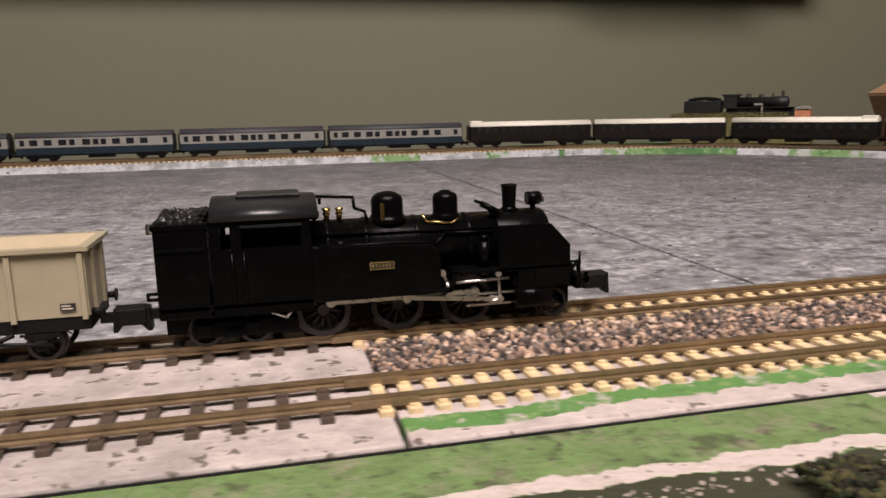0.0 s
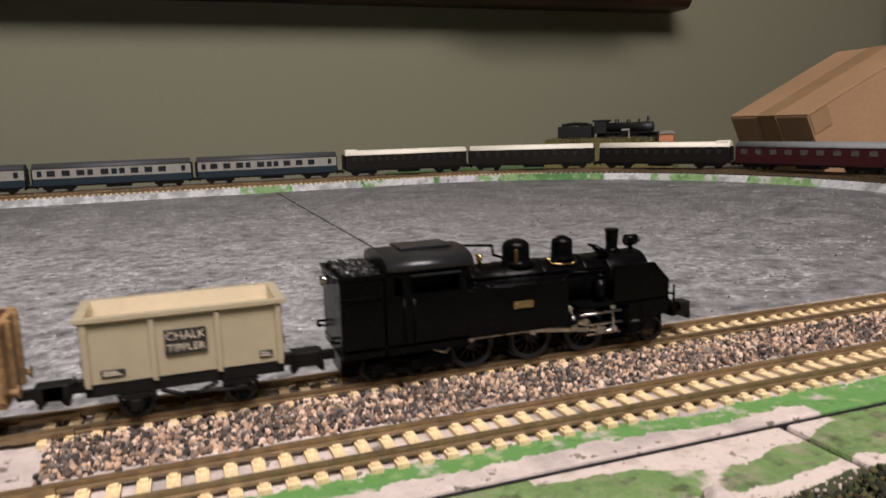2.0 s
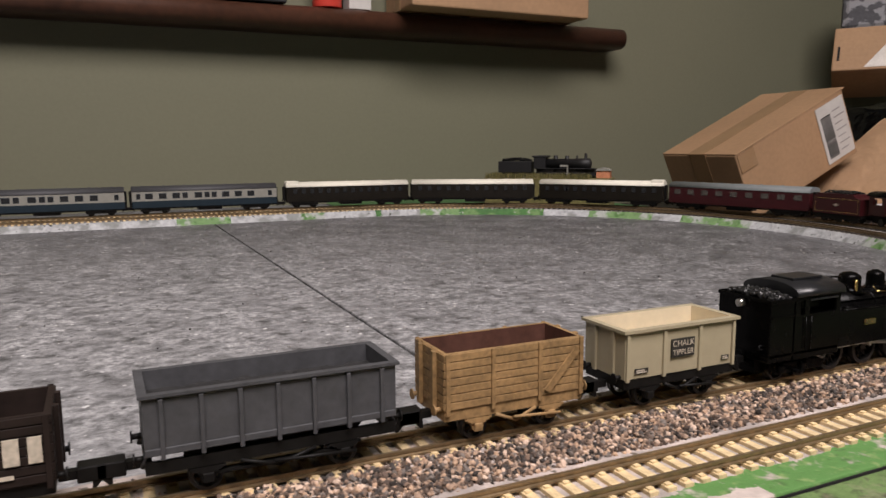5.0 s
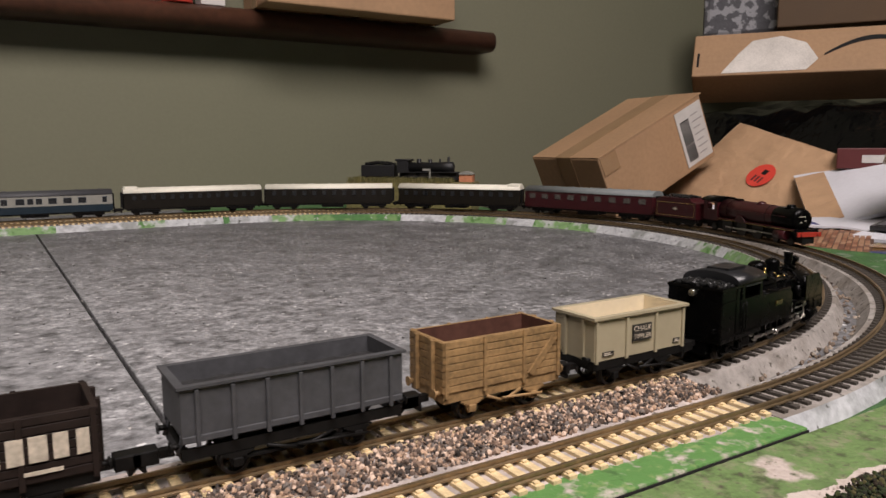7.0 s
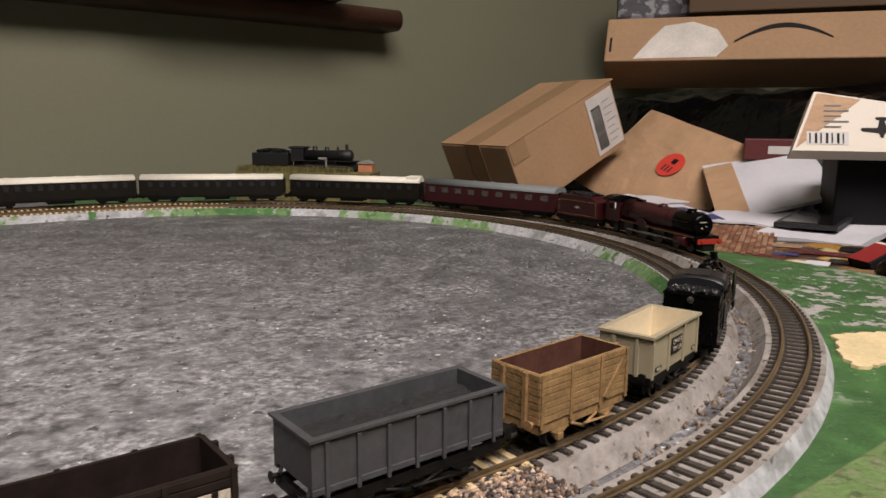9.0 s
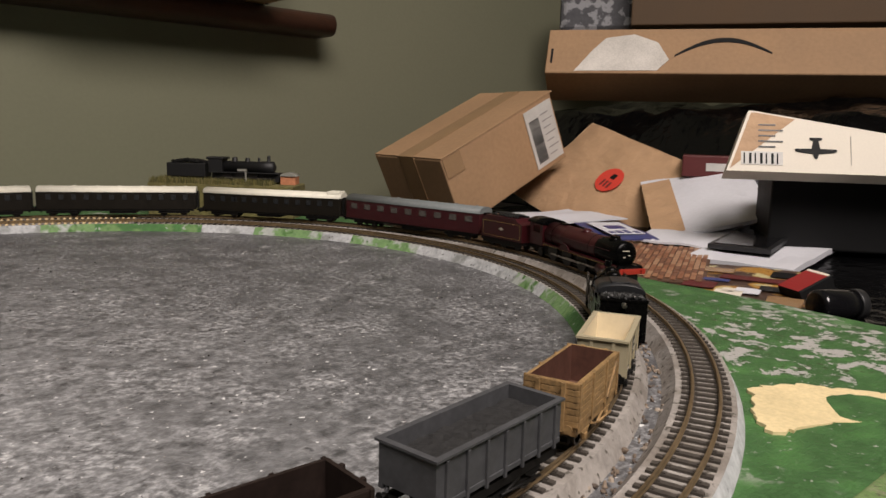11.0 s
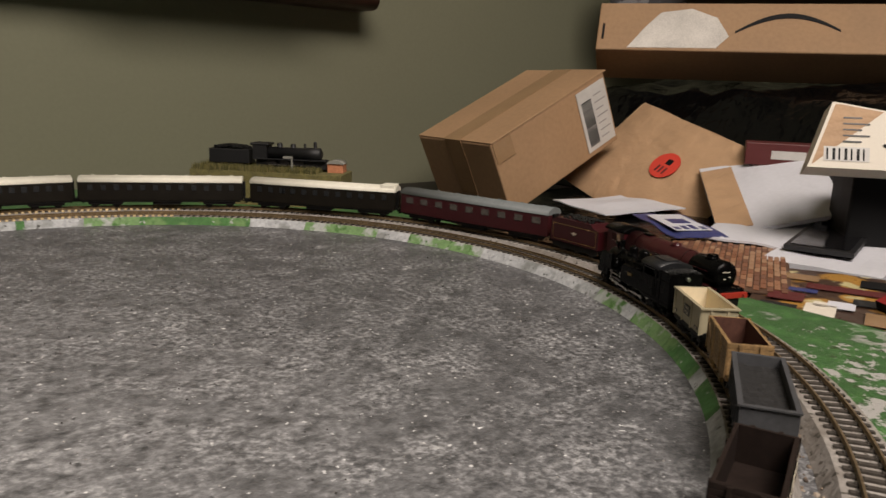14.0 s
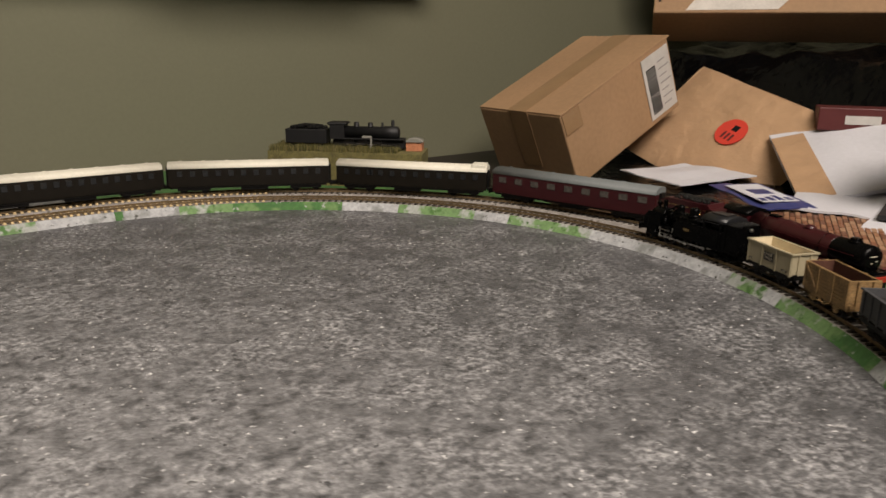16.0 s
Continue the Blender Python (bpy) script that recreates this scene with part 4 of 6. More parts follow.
    for e in (-1, 1):
        add_pipe(bm, [(-0.0370, e * 0.0070, 0.0105), (-0.0386, e * 0.0070, 0.0105), (-0.0386, e * 0.0070, 0.0095), (-0.0370, e * 0.0070, 0.0095)], 0.0003, 6)
    part("grab_rail", bm, B, bunker)
    # domes, chimney, lamp, whistle fittings
    at = lambda x, z: Matrix.Translation((x, 0, z))
    bm = bmesh.new()
    add_lathe(bm, [(0.0042, 0.0), (0.0033, 0.0009), (0.0030, 0.0016), (0.0030, 0.0040), (0.0027, 0.0048), (0.0019, 0.0054), (0.0008, 0.0057)], 28, at(0.0036, 0.0197))
    part("dome", bm, B, g)
    bm = bmesh.new()
    add_lathe(bm, [(0.0032, 0.0), (0.0025, 0.0007), (0.0024, 0.0014), (0.0024, 0.0038), (0.0021, 0.0046), (0.0012, 0.0049), (0.0010, 0.0052), (0.0004, 0.0053)], 28, at(0.0148, 0.0199))
    part("sand_dome", bm, B, g)
    bm = bmesh.new()
    add_lathe(bm, [(0.0022, 0.0), (0.0014, 0.0006), (0.0013, 0.0010), (0.0015, 0.0046), (0.0017, 0.0050), (0.0013, 0.0051), (0.0010, 0.0030)], 24, at(0.0276, 0.0206))
    part("chimney", bm, B, g)
    bm = bmesh.new()
    add_cyl(bm, (0.0312, 0, 0.0228), (0.0338, 0, 0.0228), 0.0013, n=18)
    add_cyl(bm, (0.0325, 0, 0.0205), (0.0325, 0, 0.0220), 0.0006, n=8)
    part("headlamp", bm, B, g)
    bm = bmesh.new()
    add_cyl(bm, (0.0342, 0, 0.0228), (0.0345, 0, 0.0228), 0.0010, n=18)
    part("lens", bm, STEEL, g)
    for x in (-0.0078, -0.0055):
        bm = bmesh.new()
        add_lathe(bm, [(0.0005, 0), (0.0005, 0.0010), (0.0008, 0.0014), (0.0005, 0.0017), (0.0008, 0.0021), (0.0008, 0.0024)], 14, Matrix.Translation((x, -0.0012, 0.0205)))
        part("safety_valve", bm, BRASS, g, "turned brass safety valve")
    # added beads in place of a row of gold reflections in the dome
    bm = bmesh.new()
    add_pipe(bm, [(0.0022, -0.0030, 0.0232), (0.0022, -0.0031, 0.0206)], 0.0003, 8)
    for k in range(5):
        add_cyl(bm, (0.0022, -0.0034, 0.0208 + k * 0.0006), (0.0022, -0.0026, 0.0208 + k * 0.0006), 0.0004, n=8)
    part("dome_reflection", bm, BRASS, g, "brass beads standing in for gold reflections on the dome")
    bm = bmesh.new()
    add_pipe(bm, [(-0.0130, -0.0020, 0.0250), (-0.0090, -0.0020, 0.0252), (-0.0090, -0.0020, 0.0238)], 0.0003, 8)
    add_pipe(bm, [(-0.0090, -0.0020, 0.0252), (-0.0030, -0.0022, 0.0248), (-0.0028, -0.0024, 0.0228), (-0.0010, -0.0028, 0.0222), (-0.0006, -0.0030, 0.0205)], 0.0003, 8)
    t = bmesh.new()
    bmesh.ops.create_icosphere(t, subdivisions=2, radius=0.0011)
    join(bm, t, Matrix.Translation((-0.0102, -0.0022, 0.0220)))
    part("steam_pipe", bm, B, g)
    bm = bmesh.new()
    add_cyl(bm, (0.0210, -0.0030, 0.0226), (0.0244, -0.0036, 0.0208), 0.0006, n=12)
    add_cyl(bm, (0.0198, -0.0028, 0.0232), (0.0212, -0.0030, 0.0226), 0.0003, n=8)
    part("generator", bm, B, g)
    bm = bmesh.new()
    add_pipe(bm, [(0.0096, -0.0030, 0.0212), (0.0104, -0.0036, 0.0198), (0.0150, -0.0040, 0.0194), (0.0165, -0.0034, 0.0200)], 0.0002, 6)
    part("sand_pipe", bm, BRASS, g)
    # front end
    bm = bmesh.new()
    add_box(bm, 0.0385, 0.0398, -0.0078, 0.0078, 0.0058, 0.0088, bev=0.0002)
    part("buffer_beam", bm, B, g)
    bm = bmesh.new()
    for y in (-0.0070, 0.0070):
        add_pipe(bm, [(0.0395, y, 0.0085), (0.0395, y, 0.0130)], 0.00025, 6)
        add_pipe(bm, [(0.0378, y, 0.0100), (0.0378, y, 0.0112), (0.0398, y, 0.0108)], 0.00025, 6)
    add_pipe(bm, [(0.0398, -0.002, 0.0082), (0.0412, -0.002, 0.0100), (0.0416, -0.002, 0.0075)], 0.0004, 8)
    part("front_fittings", bm, B, g)
    coupler(g, 0.0398, 1)
    coupler(g, -0.0370, -1)
    buffers(g, 0.0398, 1, 0.0074, B)
    # wheels and rods
    for x in (-0.0094, 0.0042, 0.0173):
        wheel_set(0.0049, 0.0045, g, x, crank=0.0021, name="driving_wheel", spokes=12)
    for x in (0.0347, -0.0215, -0.0300):
        wheel_set(0.0029, 0.0045, g, x, name="carrying_wheel")
    for e in (-1, 1):
        bm = bmesh.new()
        y0, y1 = sorted((e * 0.0060, e * 0.0067))
        add_box(bm, -0.0094, 0.0173, y0, y1, -0.00045, 0.00045)
        for x in (-0.0094, 0.0042, 0.0173):
            add_cyl(bm, (x, y0 - 0.0002, 0), (x, y1 + 0.0002, 0), 0.0009, n=14)
        rod = part("coupling_rod", bm, STEEL, g)
        rod.location = (0, 0, 0.0049)
        RODS.append(("side", rod))
        bm = bmesh.new()
        y0, y1 = sorted((e * 0.0070, e * 0.0076))
        add_box(bm, 0.0, 0.0168, y0, y1, -0.0004, 0.0004)
        add_cyl(bm, (0, y0 - 0.0003, 0), (0, y1 + 0.0004, 0), 0.0009, n=14)
        add_box(bm, 0.0158, 0.0180, y0, y1, -0.0007, 0.0007, bev=0.0002)
        rod = part("connecting_rod", bm, STEEL, g)
        rod.location = (0.0042, 0, 0.0049)
        RODS.append(("main", rod))
    return g


engine = tank_loco()
engine.scale = (1.025, 1.025, 1.025)
MOVERS.append((engine, 0.0688))
MOVERS.append((cream_wagon(), 0.0026))
w = planked_wagon("plank_wagon", "weathered ochre plank wagon with a rust red inside", 0.0345, 0.0150, 0.0202, OCHRE, RUST_IN, OCHRE, 7, braced=True)
MOVERS.append((w, -0.0440))
MOVERS.append((hopper_wagon(), -0.0958))
w = planked_wagon("coal_wagon", "blackish brown plank coal wagon with pale worn lettering", 0.0365, 0.0158, 0.0198, PITCH, PITCH, CHASSIS, 7)
for e in (-1, 1):
    # worn pale lettering, as bars: a short and a longer word, and a thin line below
    y0, y1 = sorted((e * 0.00848, e * 0.00862))
    for k, ww in enumerate((0.0021, 0.0024, 0.0029, 0.0026, 0.0025, 0.0022, 0, 0.0024, 0.0024, 0.0024)):
        if ww:
            x = e * (0.0158 - k * 0.00345) * -1
            part("letter_bar", boxed(x - ww / 2, x + ww / 2, y0, y1, 0.0118, 0.0164, bev=0.00006), LETTER, w)
    for x, ww in ((-0.0105, 0.0050), (-0.001, 0.0036), (0.0095, 0.0060)):
        part("small_letter_bar", boxed(x - ww / 2, x + ww / 2, y0, y1, 0.0096, 0.0103), LETTER, w)
MOVERS.append((w, -0.1516))

# ---- the standing train on the outer oval ----
MAROON = mat("maroon_coach_paint", (0.038, 0.0046, 0.0068), 0.34, vary=0.15, scale=200, bump=0.03)
ROOF_GREY = mat("grey_coach_roof", (0.15, 0.165, 0.165), 0.6, vary=0.12, scale=150)
ROOF_CREAM = mat("cream_white_coach_roof", (0.74, 0.71, 0.60), 0.6, vary=0.08, scale=150)
DARK_COACH = mat("very_dark_brown_coach_paint", (0.0085, 0.0068, 0.0045), 0.4, vary=0.2, scale=200, bump=0.03, spec=0.25)
RAIL_BLUE = mat("dark_blue_coach_paint", (0.007, 0.018, 0.028), 0.4, vary=0.15, scale=200, bump=0.03)
PALE_BAND = mat("pale_grey_coach_band", (0.24, 0.235, 0.205), 0.45, vary=0.08, scale=200, bump=0.03)
ROOF_DARK = mat("dark_coach_roof", (0.045, 0.046, 0.05), 0.6, vary=0.15, scale=150)
PANE_DARK = mat("dark_coach_window", (0.012, 0.013, 0.014), 0.12, vary=0.1, bump=0)
PANE_PALE = mat("window_with_pale_interior", (0.075, 0.066, 0.058), 0.15, vary=0.3, scale=400, bump=0)
RED_BEAM = mat("red_buffer_beam_paint", (0.30, 0.024, 0.013), 0.4, vary=0.1, bump=0.03)


def set_on(ob, s0, r, wb):
    a, b = on_track(s0 - wb, r)[0], on_track(s0 + wb, r)[0]
    m, d = (a + b) / 2, b - a
    ob.matrix_world = pose(m.x, m.y, RAIL_TOP, 0, 0, math.degrees(math.atan2(d.y, d.x)))


def still_wheels(parent, xs, r=0.0031):
    for x in xs:
        bm = bmesh.new()
        for y in (-0.0045, 0.0045):
            add_cyl(bm, (x, y - 0.0008, r), (x, y + 0.0008, r), r, n=18)
        add_cyl(bm, (x, -0.0045, r), (x, 0.0045, r), 0.0007, n=8)
        part("wheelset", bm, WHEEL_STEEL, parent)


def coach(label, L, lower, upper, roof, pane, windows, split=0.0, step=False):
    g = base("coach", label, "railway coach", "coaches of the standing train")
    W = 0.0086
    if split:
        part("lower_side", boxed(-L / 2, L / 2, -W, W, 0.0062, split), lower, g)
        part("body", boxed(-L / 2, L / 2, -W, W, split, 0.0215), upper, g)
    else:
        part("body", boxed(-L / 2, L / 2, -W, W, 0.0062, 0.0215, bev=0.0003), upper, g)
    # roof: a low arch with rain strips, and ventilators
    bm = bmesh.new()
    t = bmesh.new()
    n = 14
    arch = [(-W - 0.0003, 0.0213)] + [(-(W + 0.0003) * math.cos(math.pi * k / n), 0.0216 + 0.0046 * math.sin(math.pi * k / n) ** 0.75) for k in range(n + 1)] + [(W + 0.0003, 0.0213)]
    add_prism(t, arch, -L / 2 - 0.0002, L / 2 + 0.0002, smooth=True)
    join(bm, t, Matrix.Rotation(radians(90), 4, "Z"))
    rf = part("roof", bm, roof, g)
    for k in range(7):
        x = -L / 2 + L * (k + 0.5) / 7
        part("ventilator", boxed(x - 0.0012, x + 0.0012, -0.0034, -0.0022, 0.0250, 0.0264, bev=0.0002), roof, rf)
    if step:
        part("roof_step", boxed(L / 2 - 0.013, L / 2 - 0.001, -0.0075, 0.0075, 0.0240, 0.0272, bev=0.0005), roof, rf)
    for e in (-1, 1):
        for x0, w in windows:
            x = x0 * L / 2
            ya, yb = sorted((e * W, e * (W + 0.0002)))
            wf = part("window", boxed(x - w / 2 - 0.0004, x + w / 2 + 0.0004, ya, yb, 0.0144, 0.0196, bev=0.0001), lower, g)
            ya, yb = sorted((e * (W + 0.0002), e * (W + 0.0003)))
            part("pane", boxed(x - w / 2, x + w / 2, ya, yb, 0.0148, 0.0192), pane, wf)
        part("solebar", boxed(-L / 2 + 0.002, L / 2 - 0.002, *sorted((e * 0.0070, e * 0.0080)), 0.0048, 0.0063), CHASSIS, g)
    for x in (-L * 0.35, L * 0.35):
        bm = bmesh.new()
        add_box(bm, x - 0.0130, x + 0.0130, -0.0072, 0.0072, 0.0026, 0.0058, bev=0.0004)
        part("bogie", bm, CHASSIS, g)
        still_wheels(g, (x - 0.0085, x + 0.0085))
    part("battery_box", boxed(-0.014, 0.008, -0.0070, 0.0070, 0.0024, 0.0062, bev=0.0003), CHASSIS, g)
    for d in (-1, 1):
        part("gangway", boxed(*sorted((d * L / 2, d * (L / 2 + 0.0022))), -0.0030, 0.0030, 0.0080, 0.0220, bev=0.0003), CHASSIS, g)
        coupler(g, d * L / 2, d)
        buffers(g, d * L / 2, d, 0.0080)
    return g


even = lambda n, w, a=-0.86, b=0.86: [(a + (b - a) * i / (n - 1), w) for i in range(n)]
DEG = lambda a: radians(a + 90) * R_OUT
c = coach("dark brown coach with a cream white roof and small windows", 0.129, DARK_COACH, DARK_COACH, ROOF_CREAM, PANE_DARK, even(12, 0.0042) + [(-0.52, 0.0030)], step=True)
# the roof step faces the front of the train
set_on(c, DEG(37.8), R_OUT, 0.043)
c.matrix_world = c.matrix_world @ Matrix.Rotation(math.pi, 4, "Z")
for a, k in ((62.7, 1), (87.2, 0)):
    c2 = coach("dark brown coach with a cream white roof and small windows", 0.130, DARK_COACH, DARK_COACH, ROOF_CREAM, PANE_DARK, even(14 - k * 2, 0.0040), step=(k == 0))
    set_on(c2, DEG(a), R_OUT, 0.045)
c = coach("maroon coach with a grey roof and pale curtained windows", 0.138, MAROON, MAROON, ROOF_GREY, PANE_PALE, even(9, 0.0068))
set_on(c, DEG(12.3), R_OUT, 0.048)
proto = coach("dark blue and pale grey coach with a dark roof", 0.134, RAIL_BLUE, PALE_BAND, ROOF_DARK, PANE_DARK, [(-0.9, 0.003), (-0.62, 0.006), (-0.44, 0.006), (-0.26, 0.006), (-0.1, 0.004), (0.0, 0.004), (0.12, 0.006), (0.3, 0.004), (0.42, 0.006), (0.6, 0.006), (0.78, 0.006), (0.92, 0.003)], split=0.0125)
S_BLUE = math.pi * R_OUT + 0.127
set_on(proto, S_BLUE, R_OUT, 0.045)
for k in range(1, 5):
    p, h = on_track(S_BLUE + k * 0.1405, R_OUT)
    copy_thing(proto, pose(p.x, p.y, RAIL_TOP, 0, 0, h))


def red_engine():
    g = base("express_locomotive", "maroon express steam locomotive with black smokebox and red beam", "locomotive")
    turn = Matrix.Translation((0, 0, 0.0166)) @ Matrix.Rotation(radians(90), 4, "Y")
    part("frame", boxed(-0.054, 0.055, -0.0042, 0.0042, 0.0022, 0.0100), CHASSIS, g)
    bm = bmesh.new()
    add_lathe(bm, [(0.0080, -0.034), (0.0080, -0.010), (0.0073, 0.026), (0.0073, 0.0265)], 32, turn)
    part("boiler", bm, MAROON, g)
    bm = bmesh.new()
    add_lathe(bm, [(0.0073, 0.0265), (0.0075, 0.0270), (0.0075, 0.0470), (0.0070, 0.0484), (0.0050, 0.0494), (0.0012, 0.0499)], 32, turn)
    part("smokebox", bm, BLACK_PLASTIC, g, "black smokebox")
    for x in (-0.024, -0.010, 0.006, 0.020):
        bm = bmesh.new()
        add_lathe(bm, [(0.0076, x - 0.0002), (0.00775 - 0.016 * (x + 0.01) + (0.0003 if x < -0.009 else 0.0002), x), (0.0070, x + 0.0002)], 32, turn)
        part("boiler_band", bm, BLACK_PLASTIC, g)
    for e in (-1, 1):
        ya, yb = sorted((e * 0.0050, e * 0.0086))
        part("running_plate", boxed(-0.034, 0.052, ya, yb, 0.0102, 0.0110, bev=0.0002), MAROON, g)
        part("valance_line", boxed(-0.034, 0.052, *sorted((e * 0.0086, e * 0.0087)), 0.0099, 0.0102), BRASS, g)
        bm = bmesh.new()
        ya, yb = sorted((e * 0.0080, e * 0.0087))
        add_box(bm, -0.0530, -0.0345, ya, yb, 0.0085, 0.0165)
        add_box(bm, -0.0530, -0.0480, ya, yb, 0.0165, 0.0215)
        add_box(bm, -0.0385, -0.0345, ya, yb, 0.0165, 0.0215)
        add_box(bm, -0.0530, -0.0345, ya, yb, 0.0215, 0.0228)
        part("cab_side", bm, MAROON, g)
        bm = bmesh.new()
        for k in range(9):
            a0, a1 = math.pi * k / 9, math.pi * (k + 1) / 9
            add_pipe(bm, [(-0.006 + 0.0062 * math.cos(a0), e * 0.0088, 0.0100 + 0.0045 * math.sin(a0)), (-0.006 + 0.0062 * math.cos(a1), e * 0.0088, 0.0100 + 0.0045 * math.sin(a1))], 0.0003, 6)
        add_prism(bm, [(-0.006 + 0.0062 * math.cos(math.pi * k / 9), 0.0100 + 0.0045 * math.sin(math.pi * k / 9)) for k in range(10)], *sorted((e * 0.0080, e * 0.0087)))
        part("splasher", bm, MAROON, g)
        bm = bmesh.new()
        add_cyl(bm, (0.0330, e * 0.0072, 0.0066), (0.0440, e * 0.0072, 0.0066), 0.0030, n=20)
        part("cylinder", bm, MAROON, g)
        bm = bmesh.new()
        add_box(bm, -0.026, 0.010, *sorted((e * 0.0062, e * 0.0068)), 0.0044, 0.0054)
        add_box(bm, -0.006, 0.033, *sorted((e * 0.0070, e * 0.0075)), 0.0052, 0.0060)
        part("rod", bm, STEEL, g)
        ya, yb = sorted((e * 0.0074, e * 0.0080))
        part("handrail", boxed(-0.030, 0.044, *sorted((e * 0.0081, e * 0.0084)), 0.0182, 0.0185), MAROON, g)
    bm = bmesh.new()
    t = bmesh.new()
    add_prism(t, [(-0.0090, 0.0226)] + [(-0.0090 * math.cos(math.pi * k / 12), 0.0228 + 0.0034 * math.sin(math.pi * k / 12)) for k in range(13)] + [(0.0090, 0.0226)], 0.0340, 0.0560, smooth=True)
    join(bm, t, Matrix.Rotation(radians(90), 4, "Z"))
    part("cab_roof", bm, BLACK_PLASTIC, g)
    part("cab_front", boxed(-0.0350, -0.0344, -0.0082, 0.0082, 0.0085, 0.0240), MAROON, g)
    at = lambda x, z: Matrix.Translation((x, 0, z))
    bm = bmesh.new()
    add_lathe(bm, [(0.0038, 0), (0.0031, 0.0006), (0.0028, 0.0016), (0.0030, 0.0020), (0.0018, 0.0021)], 22, at(0.0370, 0.0236))
    part("chimney", bm, BLACK_PLASTIC, g)
    bm = bmesh.new()
    add_lathe(bm, [(0.0036, 0), (0.0029, 0.0006), (0.0026, 0.0012), (0.0014, 0.0018), (0.0004, 0.0020)], 22, at(0.006, 0.0238))
    part("dome", bm, MAROON, g)
    bm = boxed(-0.0240, -0.0170, -0.0020, 0.0020, 0.0240, 0.0256, bev=0.0005)
    part("safety_valves", bm, BLACK_PLASTIC, g)
    bm = bmesh.new()
    add_prism(bm, [(0.0440, 0.0110), (0.0530, 0.0110), (0.0550, 0.0080), (0.0550, 0.0068), (0.0520, 0.0068), (0.0480, 0.0100)], -0.0080, 0.0080)
    part("front_platform", bm, BLACK_PLASTIC, g)
    part("buffer_beam", boxed(0.0548, 0.0560, -0.0084, 0.0084, 0.0066, 0.0096, bev=0.0002), RED_BEAM, g, "bright red buffer beam")
    buffers(g, 0.0560, 1, 0.0082, RED_BEAM)
    # pale worn marks on the smokebox door, as bars
    for k, (y, z, w) in enumerate(((-0.0010, 0.0186, 0.0022), (0.0012, 0.0160, 0.0008), (-0.0018, 0.0150, 0.0006))):
        part("door_mark", boxed(0.0492, 0.0500, y - w, y + w, z, z + 0.0005), LETTER, g)
    still_wheels(g, (-0.026, -0.008, 0.010), 0.0062)
    still_wheels(g, (0.030, 0.045, -0.043), 0.0031)
    return g


def tender():
    g = base("tender", "maroon coal tender with a pale crest and lined sides", "tender")
    bm = bmesh.new()
    add_prism(bm, [(-0.0225, 0.0068), (0.0225, 0.0068), (0.0225, 0.0190), (0.0175, 0.0205), (0.0150, 0.0228), (-0.0175, 0.0228), (-0.0225, 0.0205)], -0.0086, 0.0086)
    part("body", bm, MAROON, g)
    rnd = random.Random(21)
    bm = bmesh.new()
    for _ in range(160):
        t = bmesh.new()
        bmesh.ops.create_icosphere(t, subdivisions=1, radius=rnd.uniform(0.0006, 0.0012))
        x, y = rnd.uniform(-0.015, 0.013), rnd.uniform(-0.0062, 0.0062)
        join(bm, t, Matrix.Translation((x, y, 0.0228 + 0.0016 * (1 - (y / 0.0075) ** 2) + rnd.uniform(-0.0004, 0.0003))))
    part("coal", bm, COAL, g, "heaped black coal")
    for e in (-1, 1):
        y = e * 0.0087
        for z in (0.0082, 0.0186):
            part("lining", boxed(-0.0205, 0.0205, *sorted((e * 0.0086, y)), z, z + 0.0003), BRASS, g)
        for x in (-0.0205, 0.0202):
            part("lining", boxed(x, x + 0.0003, *sorted((e * 0.0086, y)), 0.0085, 0.0186), BRASS, g)
        bm = bmesh.new()
        add_cyl(bm, (0, e * 0.0086, 0.0140), (0, e * 0.0088, 0.0140), 0.0011, n=16)
        add_box(bm, -0.0026, 0.0026, *sorted((e * 0.0086, e * 0.0088)), 0.0137, 0.0143)
        part("crest", bm, LETTER, g, "small pale crest")
        part("side_frame", boxed(-0.0215, 0.0215, *sorted((e * 0.0070, e * 0.0078)), 0.0026, 0.0068, bev=0.0004), CHASSIS, g)
    part("underframe", boxed(-0.0225, 0.0225, -0.0070, 0.0070, 0.0046, 0.0068), CHASSIS, g)
    still_wheels(g, (-0.014, 0.0, 0.014), 0.0034)
    coupler(g, -0.0225, -1)
    coupler(g, 0.0225, 1)
    return g


# this train heads clockwise: its front points back along the oval
for ob, a, wb in ((red_engine(), -20.5, 0.026), (tender(), -5.7, 0.014)):
    set_on(ob, DEG(a), R_OUT, wb)
    ob.matrix_world = ob.matrix_world @ Matrix.Rotation(math.pi, 4, "Z")


# ---- the small display plinth behind the curve ----
GRASS = island_mat("olive_static_grass", [(0.13, 0.12, 0.03), (0.20, 0.17, 0.05), (0.09, 0.09, 0.03), (0.24, 0.20, 0.08)], 1.0)
WOOD_PALE = mat("olive_flocked_plinth_side", (0.15, 0.13, 0.045), 0.9, vary=0.5, scale=160, fine=900, bump=0.8)
CLAY = mat("orange_red_chimney_clay", (0.50, 0.20, 0.10), 0.6, vary=0.25, scale=200)
MATT_BLACK = mat("matt_black_model", (0.006, 0.006, 0.0065), 0.55, vary=0.3, scale=200)
DIO = pose(0.2520, 0.2980, 0.0, 0, 0, -46.0)


